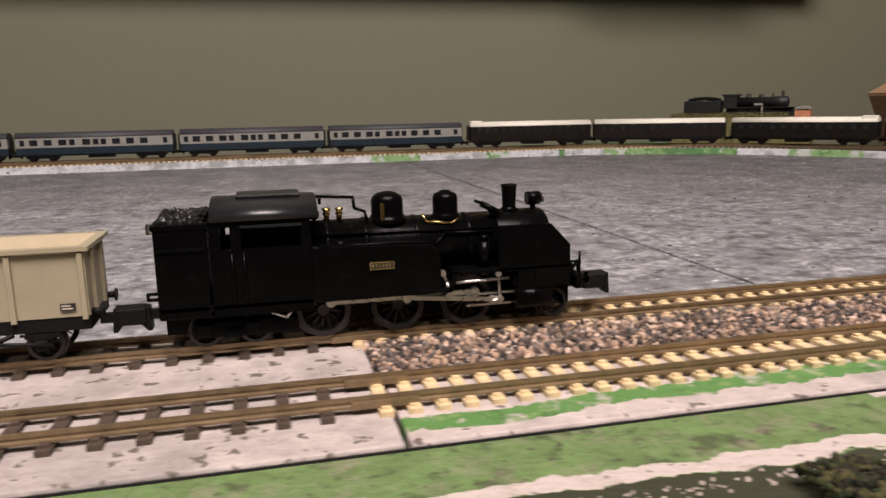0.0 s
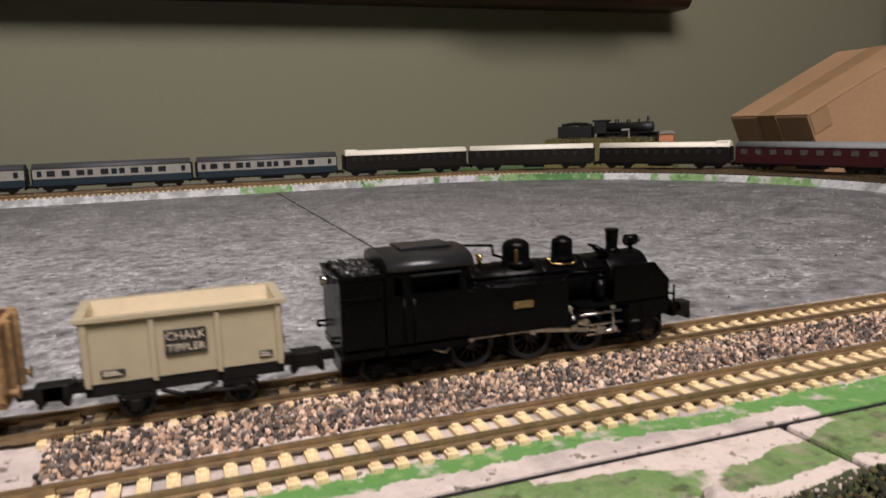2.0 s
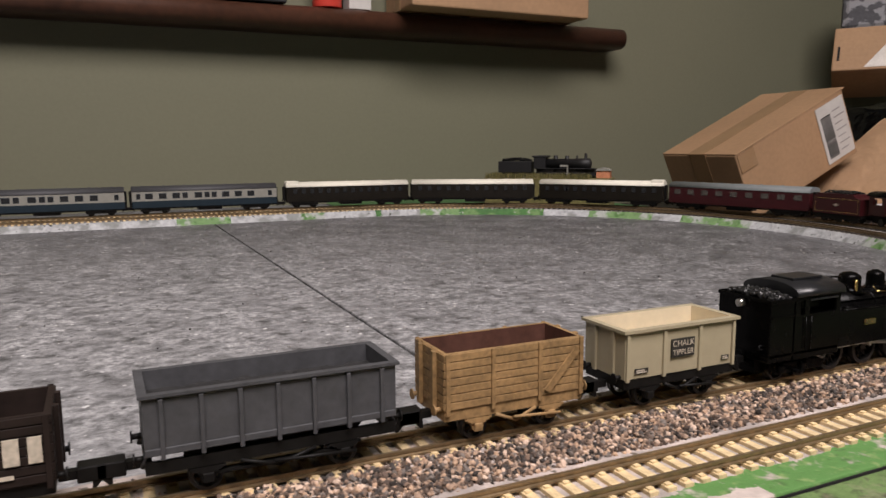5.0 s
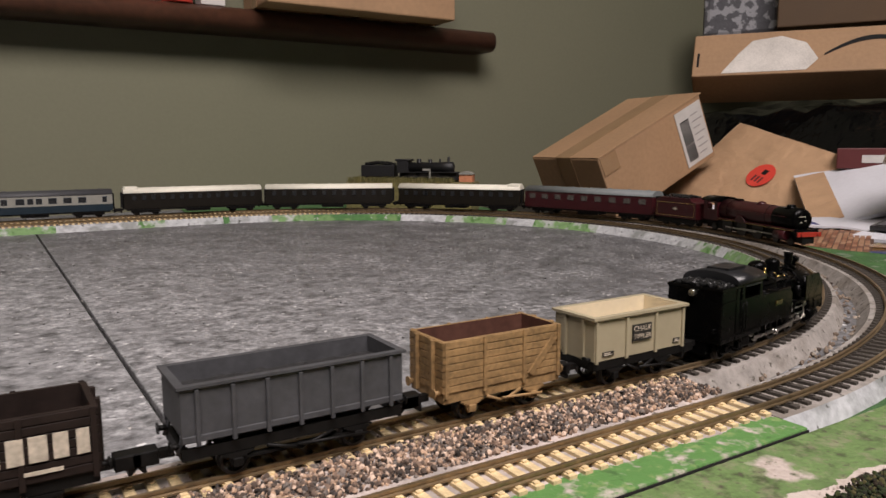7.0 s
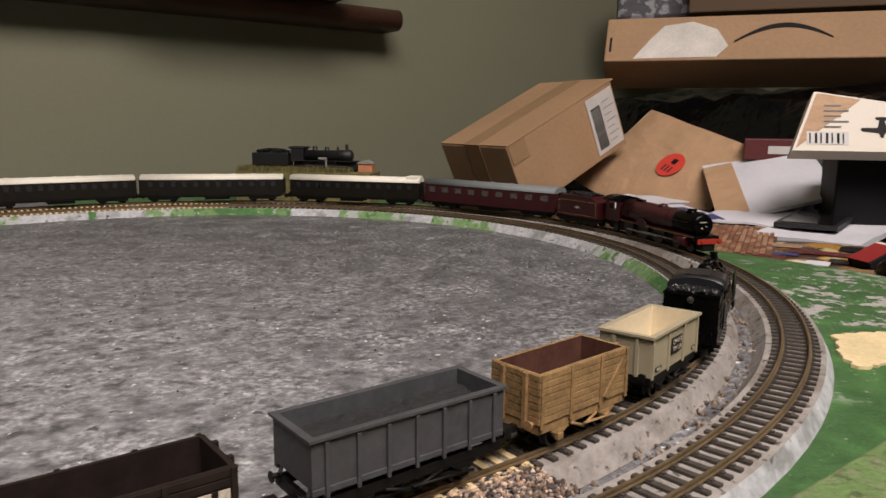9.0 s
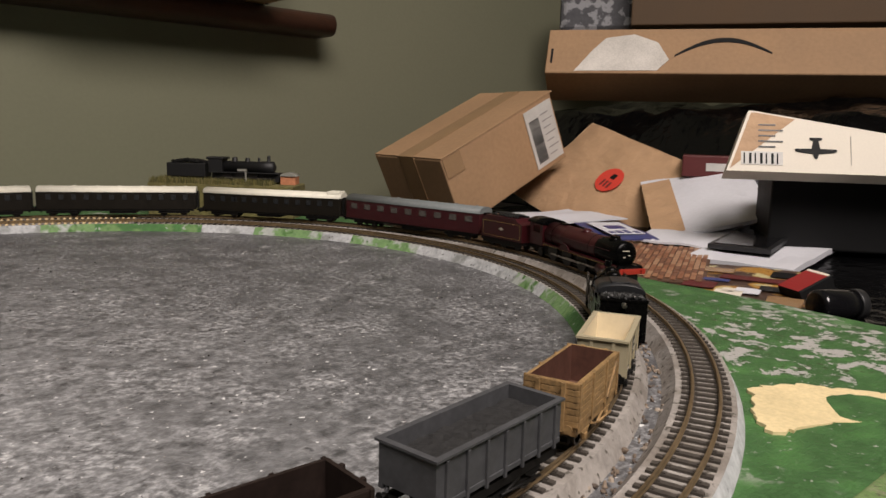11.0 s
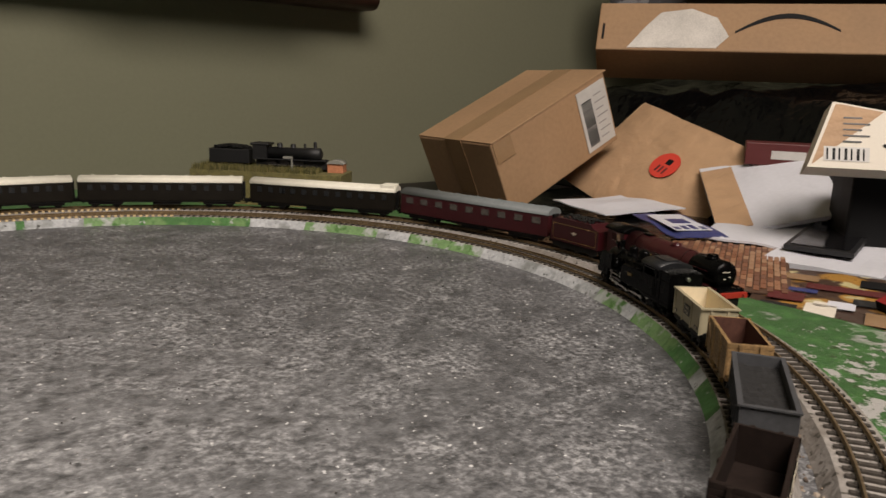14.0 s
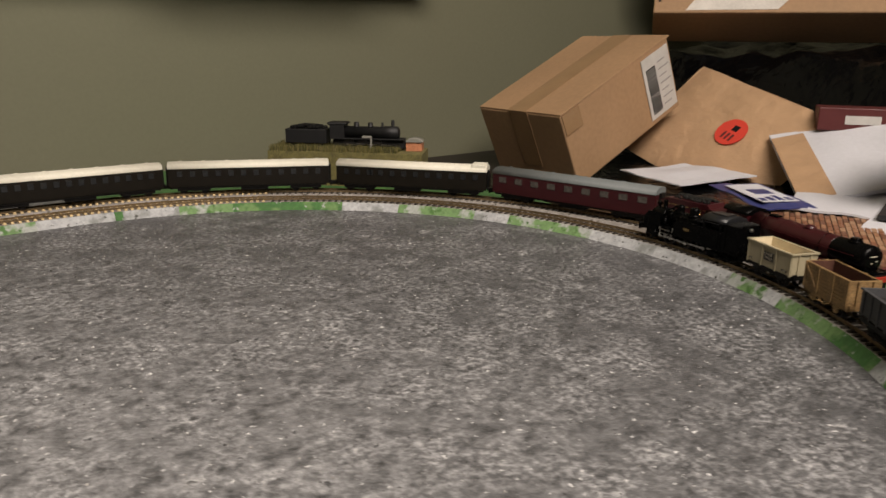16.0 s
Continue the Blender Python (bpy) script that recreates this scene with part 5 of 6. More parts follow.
def plinth():
    g = base("display_plinth", "small display plinth covered in olive grass flock", "plinth")
    part("block", boxed(-0.072, 0.074, -0.018, 0.026, 0.0004, 0.0330, bev=0.001), WOOD_PALE, g)
    rnd = random.Random(31)
    vs, fs = [], []
    for _ in range(7000):
        x, y = rnd.uniform(-0.070, 0.052), rnd.uniform(-0.0185, 0.026)
        h, a, w = rnd.uniform(0.003, 0.0072), rnd.uniform(0, 6.28), 0.0004
        dx, dy = math.cos(a) * w, math.sin(a) * w
        k = len(vs)
        lx, ly = rnd.uniform(-0.001, 0.001), rnd.uniform(-0.001, 0.001)
        vs += [(x - dx, y - dy, 0.0328), (x + dx, y + dy, 0.0328), (x + lx, y + ly, 0.0328 + h)]
        fs.append((k, k + 1, k + 2))
    me = bpy.data.meshes.new("grass")
    me.from_pydata(vs, [], fs)
    me.materials.append(GRASS)
    ob = new("grass", me)
    ob.parent = g
    tagged(ob, kind="stuff")
    g.matrix_world = DIO
    return g


plinth()


def small_engine():
    g = base("display_locomotive", "matt black model steam engine and tender on the plinth", "locomotive")
    B = MATT_BLACK
    turn = Matrix.Translation((0, 0, 0.0142)) @ Matrix.Rotation(radians(90), 4, "Y")
    part("frame", boxed(-0.012, 0.050, -0.0040, 0.0040, 0.0020, 0.0090), B, g)
    part("running_plate", boxed(-0.014, 0.050, -0.0075, 0.0075, 0.0090, 0.0098, bev=0.0002), B, g)
    bm = bmesh.new()
    add_lathe(bm, [(0.0050, -0.002), (0.0050, 0.032), (0.0054, 0.0325), (0.0054, 0.0440), (0.0030, 0.0455)], 26, turn)
    part("boiler", bm, B, g)
    bm = bmesh.new()
    add_box(bm, -0.0140, -0.0015, -0.0074, 0.0074, 0.0090, 0.0205, bev=0.0003)
    part("cab", bm, B, g)
    part("cab_roof", boxed(-0.0160, 0.0005, -0.0080, 0.0080, 0.0205, 0.0225, bev=0.0008), B, g)
    for x, r, h in ((0.0080, 0.0024, 0.0040), (0.0200, 0.0022, 0.0036), (0.0305, 0.0011, 0.0040), (0.0395, 0.0015, 0.0060)):
        bm = bmesh.new()
        add_lathe(bm, [(r * 1.3, 0), (r, 0.0008), (r, h * 0.8), (r * 0.8, h), (r * 0.3, h * 1.02)], 18, Matrix.Translation((x, 0, 0.0186)))
        part("boiler_mount", bm, B, g)
    still_wheels(g, (0.002, 0.014, 0.026), 0.0048)
    still_wheels(g, (0.040,), 0.0028)
    for e in (-1, 1):
        part("rod", boxed(0.000, 0.040, *sorted((e * 0.0058, e * 0.0064)), 0.0044, 0.0052), STEEL, g)
    bm = bmesh.new()
    add_box(bm, -0.0530, -0.0170, -0.0074, 0.0074, 0.0050, 0.0165, bev=0.0004)
    part("tender_body", bm, B, g)
    rnd = random.Random(33)
    bm = bmesh.new()
    for _ in range(120):
        t = bmesh.new()
        bmesh.ops.create_icosphere(t, subdivisions=1, radius=rnd.uniform(0.0010, 0.0020))
        x = rnd.uniform(-0.048, -0.020)
        join(bm, t, Matrix.Translation((x, rnd.uniform(-0.0055, 0.0055), 0.0165 + 0.0022 * math.sin((x + 0.052) * 90) + rnd.uniform(-0.0004, 0.0006))))
    part("coal", bm, COAL, g)
    still_wheels(g, (-0.046, -0.035, -0.024), 0.0034)
    g.matrix_world = DIO @ pose(0.0, 0.004, 0.0330) @ Matrix.Diagonal((1.1, 1.1, 1.14, 1))
    return g


small_engine()


def signal_post():
    g = base("signal_post", "small pale signal post with an arm on the plinth", "signal")
    part("post", boxed(-0.0008, 0.0008, -0.0008, 0.0008, 0.0, 0.0150, bev=0.0002), PALE_BAND, g)
    part("arm", boxed(-0.0080, 0.0010, -0.0016, -0.0009, 0.0130, 0.0152, bev=0.0002), PALE_BAND, g)
    g.matrix_world = DIO @ pose(0.026, -0.0135, 0.0330)


signal_post()
g = base("brick_hut", "small orange brick hut with a pale rounded roof on the plinth", "hut")
part("wall", boxed(-0.0075, 0.0075, -0.007, 0.007, 0.0, 0.0085, bev=0.0003), CLAY, g)
bm = bmesh.new()
t = bmesh.new()
add_prism(t, [(-0.0080, 0)] + [(-0.0080 * math.cos(math.pi * k / 10), 0.0034 * math.sin(math.pi * k / 10)) for k in range(11)] + [(0.0080, 0)], -0.0082, 0.0082, smooth=True)
join(bm, t, Matrix.Translation((0, 0, 0.0085)))
part("roof", bm, PALE_BAND, g)
g.matrix_world = DIO @ pose(0.064, 0.006, 0.0330)

# ---- table, shelf and the heap beyond the board ----
TABLE_Z = -0.018
WOOD_TABLE = mat("dark_table_top", (0.018, 0.013, 0.011), 0.5, vary=0.3, scale=12, fine=160)
BIN_BAG = mat("black_plastic_sack", (0.002, 0.002, 0.0023), 0.16, vary=0.3, scale=30, fine=70, bump=0.8, depth=0.004, spec=0.3)
KRAFT = mat("kraft_paper", (0.46, 0.29, 0.165), 0.65, vary=0.12, scale=14, fine=60, bump=0.8, depth=0.004)
WHITE_PAPER = mat("white_paper", (0.62, 0.62, 0.66), 0.6, vary=0.06, scale=20, fine=200, bump=0.1)
CREAM_CARD = mat("cream_white_card", (0.70, 0.64, 0.54), 0.55, vary=0.05, scale=20, bump=0.05)
TAPE = mat("brown_packing_tape", (0.30, 0.185, 0.095), 0.22, vary=0.12, scale=30, bump=0.05)
# pale colour carries the lamp's sheen on the long carton
SHEEN_TAPE = mat("pale_sheen_patch", (0.66, 0.62, 0.57), 0.2, vary=0.2, scale=25, bump=0.2)
LABEL_WHITE = mat("grey_white_label", (0.55, 0.53, 0.50), 0.5, vary=0.1, scale=60, bump=0)
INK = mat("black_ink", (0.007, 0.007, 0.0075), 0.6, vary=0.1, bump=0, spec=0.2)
STICKER_RED = mat("red_round_sticker", (0.62, 0.055, 0.035), 0.45, vary=0.08, bump=0)
BLUE_PRINT = mat("dark_blue_print", (0.04, 0.05, 0.17), 0.4, vary=0.15, bump=0)
MAROON_CARD = mat("maroon_card", (0.10, 0.018, 0.018), 0.5, vary=0.15, bump=0.05)
RED_CARD = mat("red_card", (0.26, 0.018, 0.018), 0.5, vary=0.12, bump=0.05)
SLATE = mat("dark_grey_cover", (0.014, 0.014, 0.015), 0.45, vary=0.2, scale=40)
GLOSS_BLACK = mat("glossy_black_glass", (0.006, 0.006, 0.007), 0.12, vary=0.2, bump=0.05)
FAINT_INK = mat("faint_grey_print", (0.055, 0.055, 0.06), 0.6, vary=0.5, scale=300, bump=0)
PALE_EDGE = mat("pale_grey_board_edge", (0.32, 0.30, 0.29), 0.6, vary=0.1)
FABRIC = patchy("grey_speckled_fabric", (0.10, 0.10, 0.11), (0.34, 0.34, 0.36), 60, 0.5, 0.56, bump=0.6)
MAGAZINE = patchy("printed_collage_cover", (0.06, 0.035, 0.025), (0.42, 0.22, 0.05), 30, 0.50, 0.56, rough=0.3, bump=0.05, third=(0.55, 0.48, 0.25), t_scale=42, t_lo=0.60, t_hi=0.63)

slab("table_top", -1.32, 1.38, -0.42, 0.484, TABLE_Z - 0.03, TABLE_Z - 0.0005, WOOD_TABLE, "dark wooden table top under the layout", 0.002, "table")
for x, y in ((-1.2, -0.36), (1.2, -0.36), (-1.2, 0.42), (1.2, 0.42)):
    slab("table_leg", x - 0.03, x + 0.03, y - 0.03, y + 0.03, -0.75, TABLE_Z - 0.0305, WOOD_TABLE, "square dark wooden table leg", 0.003, "table leg")


def shelf():
    g = base("wall_shelf", "narrow dark stained wooden wall shelf with a rounded edge", "shelf")
    bm = bmesh.new()
    t = bmesh.new()
    prof = [(0.4845, 0.2055), (0.4845, 0.2330)] + [(0.447 + 0.0138 * math.cos(radians(a)), 0.2193 + 0.0138 * math.sin(radians(a))) for a in range(90, 271, 15)]
    add_prism(t, prof, -0.470, 1.6, smooth=True)
    join(bm, t, Matrix.Rotation(radians(90), 4, "Z") @ Matrix.Diagonal((1, 1, 1, 1)))
    # prism runs along y before the turn: x' = -y, y' = x
    part("board", bm, WOOD_DARK, g)
    return g


shelf()
g = base("shelf_carton", "brown cardboard carton overhanging the wall shelf", "box")
part("carton", boxed(0.124, 0.374, 0.392, 0.480, 0.2336, 0.330, bev=0.002), CARD, g)
part("tape", boxed(0.1235, 0.3745, 0.430, 0.446, 0.2334, 0.3302), TAPE, g)
g = base("red_tin", "small bright red tin on the wall shelf", "tin")
bm = bmesh.new()
add_lathe(bm, [(0.017, 0), (0.0175, 0.001), (0.0175, 0.058), (0.0165, 0.060), (0.0165, 0.064), (0.005, 0.066)], 28, Matrix.Translation((0.040, 0.455, 0.2333)))
part("can", bm, STICKER_RED, g)
g = base("white_packet", "small white and grey packet on the wall shelf", "packet")
part("pack", boxed(0.064, 0.092, 0.444, 0.470, 0.2334, 0.290, bev=0.001), LABEL_WHITE, g)
part("stripe", boxed(0.0638, 0.0922, 0.4436, 0.4704, 0.262, 0.275), INK, g)
g = base("shelf_books", "row of dark books lying along the wall shelf", "books")
x = -0.62
rnd = random.Random(8)
while x < -0.02:
    w = rnd.uniform(0.10, 0.16)
    part("book", boxed(x, min(x + w, -0.01), 0.436, 0.482, 0.2334, 0.2334 + rnd.uniform(0.016, 0.03), bev=0.0015), rnd.choice((SLATE, WOOD_TABLE, MAROON_CARD)), g)
    x += w + 0.004


def leaning_box():
    """Rests on one bottom edge and leans on the heap."""
    g = base("cardboard_box", "taped brown cardboard box leaning with a barcode label", "box")
    L, W, H = 0.196, 0.131, 0.090
    m = pose(0.4829, 0.2392, 0.0568, 0, -25.4, -1.5)
    g.matrix_world = m
    part("carton", boxed(0, L, 0, W, -H, -0.0010, bev=0.0015), CARD, g)
    part("flap", boxed(0.0008, L + 0.004, -0.0008, W * 0.495, -0.0010, 0.0008, bev=0.0005), CARD, g)
    part("flap", boxed(0.0008, L + 0.001, W * 0.505, W + 0.0008, -0.0010, 0.0008, bev=0.0005), CARD, g)
    part("tape", boxed(-0.0006, L + 0.002, W * 0.40, W * 0.62, 0.0009, 0.0012), TAPE, g)
    part("tape", boxed(-0.0008, -0.0002, W * 0.38, W * 0.60, -0.070, 0.0010), TAPE, g)
    part("tape", boxed(0.002, 0.030, -0.0012, -0.0002, -0.026, -0.002), TAPE, g)
    lab = part("label", boxed(L * 0.72, L * 0.98, -0.0012, -0.0004, -0.083, -0.006), LABEL_WHITE, g, "printed shipping label")
    rnd2 = random.Random(17)
    z = -0.077
    while z < -0.022:
        h = rnd2.uniform(0.0006, 0.0022)
        part("bar", boxed(L * 0.745, L * 0.835, -0.0016, -0.0012, z, z + h), INK, lab)
        z += h + rnd2.uniform(0.0006, 0.0012)
    for k in range(7):
        part("text_bar", boxed(L * 0.86, L * (0.93 + 0.03 * (k % 2)), -0.0016, -0.0012, -0.074 + k * 0.009, -0.0725 + k * 0.009), PALE_EDGE, lab)
    return g


leaning_box()


def sack(name, label, x0, x1, y0, y1, top, seed, lump):
    """A slumped plastic sack: a lumpy mound on the table, creased all over."""
    g = base(name, label, "plastic sack")
    bm = bmesh.new()
    n, m = 64, 64
    vs = []
    for i in range(n + 1):
        row = []
        for j in range(m + 1):
            u, v = i / n, j / m
            x, y = x0 + (x1 - x0) * u, y0 + (y1 - y0) * v
            rim = min(1, 9 * min(u, 1 - u)) ** 0.5 * min(1, 9 * min(v, 1 - v)) ** 0.5
            h = top(x, y) + lump * (noise.noise(Vector((x * 14, y * 14, seed))) + 0.5 * noise.noise(Vector((x * 38, y * 30, seed))) - 0.4 * abs(noise.noise(Vector((x * 60, y * 25, seed + 2)))))
            row.append(bm.verts.new((x, y, TABLE_Z + max(0.002, (h - TABLE_Z) * rim))))
        vs.append(row)
    for i in range(n):
        for j in range(m):
            bm.faces.new((vs[i][j], vs[i + 1][j], vs[i + 1][j + 1], vs[i][j + 1]))
    rim = [vs[i][0] for i in range(n + 1)] + [vs[n][j] for j in range(1, m + 1)] + [vs[i][m] for i in range(n - 1, -1, -1)] + [vs[0][j] for j in range(m - 1, 0, -1)]
    low = [bm.verts.new((v.co.x, v.co.y, TABLE_Z)) for v in rim]
    k = len(rim)
    for i in range(k):
        bm.faces.new((rim[i], low[i], low[(i + 1) % k], rim[(i + 1) % k]))
    bm.faces.new(low)
    bmesh.ops.recalc_face_normals(bm, faces=bm.faces[:])
    part("film", bm, BIN_BAG, g, smooth=True)
    return g


HEAP = lambda x: -0.0274 + 0.03 * x
sack("sack_heap", "flat slumped black plastic sack under the papers", 0.352, 0.86, -0.36, 0.33, lambda x, y: HEAP(x) - 0.005, 1.3, 0.002)
sack("sack_tall", "tall crumpled black plastic sack under the long carton", 0.745, 1.37, -0.40, 0.46, lambda x, y: 0.114 + 0.10 * min(0.25, x - 0.745), 5.1, 0.014)


def sheet(name, label, category, x, y, yaw, w, l, material, lift=0.0, thick=0.0012, slope=1.7, curl=0.003, seed=0):
    """A sheet of paper or card lying on the slope of the heap, slightly curled."""
    g = base(name, label, category)
    bm = bmesh.new()
    n = 8
    for z, flip in ((0, False), (-thick, True)):
        vs = [[bm.verts.new((w * (i / n - 0.5), l * (j / n - 0.5), z + curl * noise.noise(Vector((i * 0.35, j * 0.35, seed))))) for j in range(n + 1)] for i in range(n + 1)]
        for i in range(n):
            for j in range(n):
                f = (vs[i][j], vs[i + 1][j], vs[i + 1][j + 1], vs[i][j + 1])
                bm.faces.new(f[::-1] if flip else f)
        if not flip:
            top = vs
    edge = lambda q: [q[i][0] for i in range(n + 1)] + [q[n][j] for j in range(1, n + 1)] + [q[i][n] for i in range(n - 1, -1, -1)] + [q[0][j] for j in range(n - 1, 0, -1)]
    a, b = edge(top), edge(vs)
    for i in range(len(a)):
        k = (i + 1) % len(a)
        bm.faces.new((a[i], b[i], b[k], a[k]))
    bmesh.ops.recalc_face_normals(bm, faces=bm.faces[:])
    part("sheet", bm, material, g, smooth=False)
    g.matrix_world = pose(x, y, HEAP(x) + lift, 0, -slope, 0) @ pose(0, 0, 0, 0, 0, yaw)
    return g


def kraft_envelope():
    g = base("kraft_envelope", "creased brown kraft padded envelope with a red round sticker", "envelope")
    w, l = 0.150, 0.225
    bm = bmesh.new()
    n = 22
    rows = {}
    for side in (1, -1):
        vs = []
        for i in range(n + 1):
            r = []
            for j in range(n + 1):
                u, v = 2 * i / n - 1, 2 * j / n - 1
                puff = 0.008 * (1 - u ** 4) * (1 - v ** 4)
                z = side * puff + 0.0022 * noise.noise(Vector((u * 2.2, v * 2.2, side))) + 0.0012 * abs(noise.noise(Vector((u * 6, v * 3, 4 + side))))
                r.append(bm.verts.new((u * w / 2, v * l / 2, z)))
            vs.append(r)
        for i in range(n):
            for j in range(n):
                f = (vs[i][j], vs[i + 1][j], vs[i + 1][j + 1], vs[i][j + 1])
                bm.faces.new(f if side > 0 else f[::-1])
        rows[side] = vs
    bmesh.ops.remove_doubles(bm, verts=bm.verts[:], dist=1e-6)
    body = part("paper", bm, KRAFT, g, smooth=True)
    bm = bmesh.new()
    add_cyl(bm, (0.004, -0.016, 0.0104), (0.004, -0.016, 0.0112), 0.0190, n=40)
    st = part("sticker", bm, STICKER_RED, g, "round red sticker with dark print")
    for k in range(3):
        part("print_bar", boxed(-0.008, 0.002, -0.024 + k * 0.006, -0.021 + k * 0.006, 0.0112, 0.0114), MAROON_CARD, st)
    part("print_bar", boxed(0.006, 0.014, -0.022, -0.014, 0.0112, 0.0114), INK, st)
    g.matrix_world = pose(0.6980, 0.1720, 0.0280, 0, -45, 0) @ pose(0, 0, 0, 0, 0, -20)
    return g


kraft_envelope()
g = sheet("white_letter", "plain white letter sheet under the kraft envelope", "paper", 0.606, 0.156, -14, 0.110, 0.095, WHITE_PAPER, 0.004, seed=1)
g = sheet("blue_card", "blue edged card with a pale printed picture", "card", 0.540, 0.037, -34, 0.050, 0.106, BLUE_PRINT, 0.008, 0.001, seed=2)
part("picture", boxed(-0.017, 0.017, -0.038, 0.036, 0.0022, 0.0026), WHITE_PAPER, g)
for k in range(4):
    part("print_bar", boxed(-0.015 + k * 0.008, -0.010 + k * 0.008, -0.034, -0.024 + 0.004 * (k % 3), 0.0026, 0.0029), BLUE_PRINT, g)
part("print_shape", boxed(-0.008, 0.010, -0.008, 0.012, 0.0026, 0.0029), BLUE_PRINT, g)

# a card printed with a brick wall
g = sheet("brick_print_card", "card printed with rows of orange brown bricks", "card", 0.458, -0.058, 27, 0.150, 0.095, mat("dark_mortar_print", (0.10, 0.055, 0.035), 0.5, vary=0.3, bump=0), 0.003, 0.001, curl=0.0005, seed=3)
BRICK_PRINT = island_mat("brick_print", [(0.40, 0.20, 0.11), (0.30, 0.13, 0.07), (0.46, 0.27, 0.16), (0.22, 0.10, 0.06)], 0.5)
bm = bmesh.new()
for r in range(20):
    for c in range(11):
        x0 = -0.072 + c * 0.0128 + (0.0064 if r % 2 else 0)
        add_box(bm, x0, min(x0 + 0.0118, 0.0735), -0.045 + r * 0.0045, -0.045 + r * 0.0045 + 0.0037, 0.0006, 0.0010)
tagged(part("brick_print", bm, BRICK_PRINT, g), kind="stuff")

g = sheet("white_envelope", "white envelope with a brown kraft edge on the heap", "envelope", 0.664, 0.016, 38, 0.150, 0.116, WHITE_PAPER, 0.033, 0.004, slope=23, seed=4)
part("kraft_edge", boxed(-0.0752, 0.060, 0.026, 0.0582, 0.0026, 0.0036), KRAFT, g, "brown kraft edge")
g = sheet("lilac_papers", "stack of pale lilac white papers on the heap", "papers", 0.588, -0.098, 9, 0.172, 0.086, WHITE_PAPER, 0.003, 0.005, seed=5)
g = sheet("folded_paper", "folded white paper on the black sack", "paper", 0.590, -0.020, 20, 0.130, 0.085, WHITE_PAPER, 0.0065, 0.002, seed=6)
g = sheet("dark_tablet", "thin dark grey tablet with a black rim", "tablet", 0.622, -0.074, 14, 0.180, 0.052, SLATE, 0.0105, 0.004, curl=0.0, seed=7)
part("screen", boxed(-0.084, 0.084, -0.022, 0.022, 0.0002, 0.0006), GLOSS_BLACK, g)
g = sheet("magazine", "magazine with a dark printed collage cover", "magazine", 0.440, -0.152, 19, 0.130, 0.100, MAGAZINE, 0.002, 0.004, curl=0.001, seed=8)
for a, b, c, d, mt in ((-0.020, -0.005, -0.045, -0.010, SLATE), (-0.034, -0.018, -0.012, 0.004, WHITE_PAPER), (-0.036, -0.024, 0.004, 0.012, CREAM_CARD), (0.008, 0.022, -0.030, 0.020, MAROON_CARD), (-0.004, 0.004, 0.012, 0.030, BLUE_PRINT), (-0.060, -0.040, 0.020, 0.042, SLATE), (-0.058, -0.030, -0.002, 0.016, CREAM_CARD), (-0.060, -0.034, -0.040, -0.018, TAPE), (0.030, 0.050, -0.044, -0.012, INK), (0.028, 0.044, 0.014, 0.040, TAPE), (-0.030, -0.010, 0.018, 0.040, MAROON_CARD)):
    part("print", boxed(a, b, c, d, 0.0010, 0.0014), mt, g)
g = sheet("drawing_sheet", "dark grey sheet printed with faint line drawings", "paper", 0.722, -0.040, 0, 0.062, 0.110, SLATE, 0.036, 0.001, slope=50, seed=9)
for k in range(12):
    part("print_bar", boxed(-0.024 + (k % 3) * 0.017, -0.014 + (k % 3) * 0.017, -0.046 + (k // 3) * 0.024, -0.036 + (k // 3) * 0.024, 0.0030, 0.0034), FAINT_INK, g)
g = sheet("pale_board", "long pale grey board edge in the heap", "board", 0.672, -0.120, 4, 0.030, 0.15, PALE_EDGE, 0.0150, 0.0045, curl=0.0, seed=10)


def red_pack(x, y, z):
    g = base("red_pack", "small red and black card pack beside the jar", "pack")
    part("carton", boxed(-0.013, 0.013, -0.011, 0.011, 0.0, 0.011, bev=0.0008), INK, g)
    part("face", boxed(-0.0131, 0.010, -0.010, 0.010, 0.0111, 0.0114), RED_CARD, g, "red front panel")
    part("edge", boxed(0.010, 0.0122, -0.010, 0.010, 0.0111, 0.0115), CREAM_CARD, g)
    g.matrix_world = pose(x, y, z, 0, -25, -28)


red_pack(0.438, -0.196, -0.011)
g = base("black_jar", "glossy black squat jar lying at the board's edge", "jar")
bm = bmesh.new()
add_lathe(bm, [(0.0110, 0), (0.0135, 0.0015), (0.0140, 0.004), (0.0140, 0.028), (0.0130, 0.031), (0.0122, 0.033), (0.0122, 0.037)], 36)
part("glass", bm, GLOSS_BLACK, g)
bm = bmesh.new()
add_lathe(bm, [(0.0131, 0.0375), (0.0133, 0.039), (0.0133, 0.045), (0.0122, 0.046)], 36)
part("lid", bm, SLATE, g)
g.matrix_world = pose(0.392, -0.219, -0.0079, 90, 0, 64) @ Matrix.Diagonal((0.72, 0.72, 0.72, 1))
g = base("maroon_box", "flat maroon box with a pale label on the sack", "box")
part("carton", boxed(-0.038, 0.055, -0.020, 0.020, 0.0, 0.024, bev=0.001), MAROON_CARD, g)
part("label", boxed(-0.012, 0.022, -0.0206, -0.0201, 0.007, 0.016), LABEL_WHITE, g)
g.matrix_world = pose(0.735, 0.040, 0.045, 0, 0, -60)


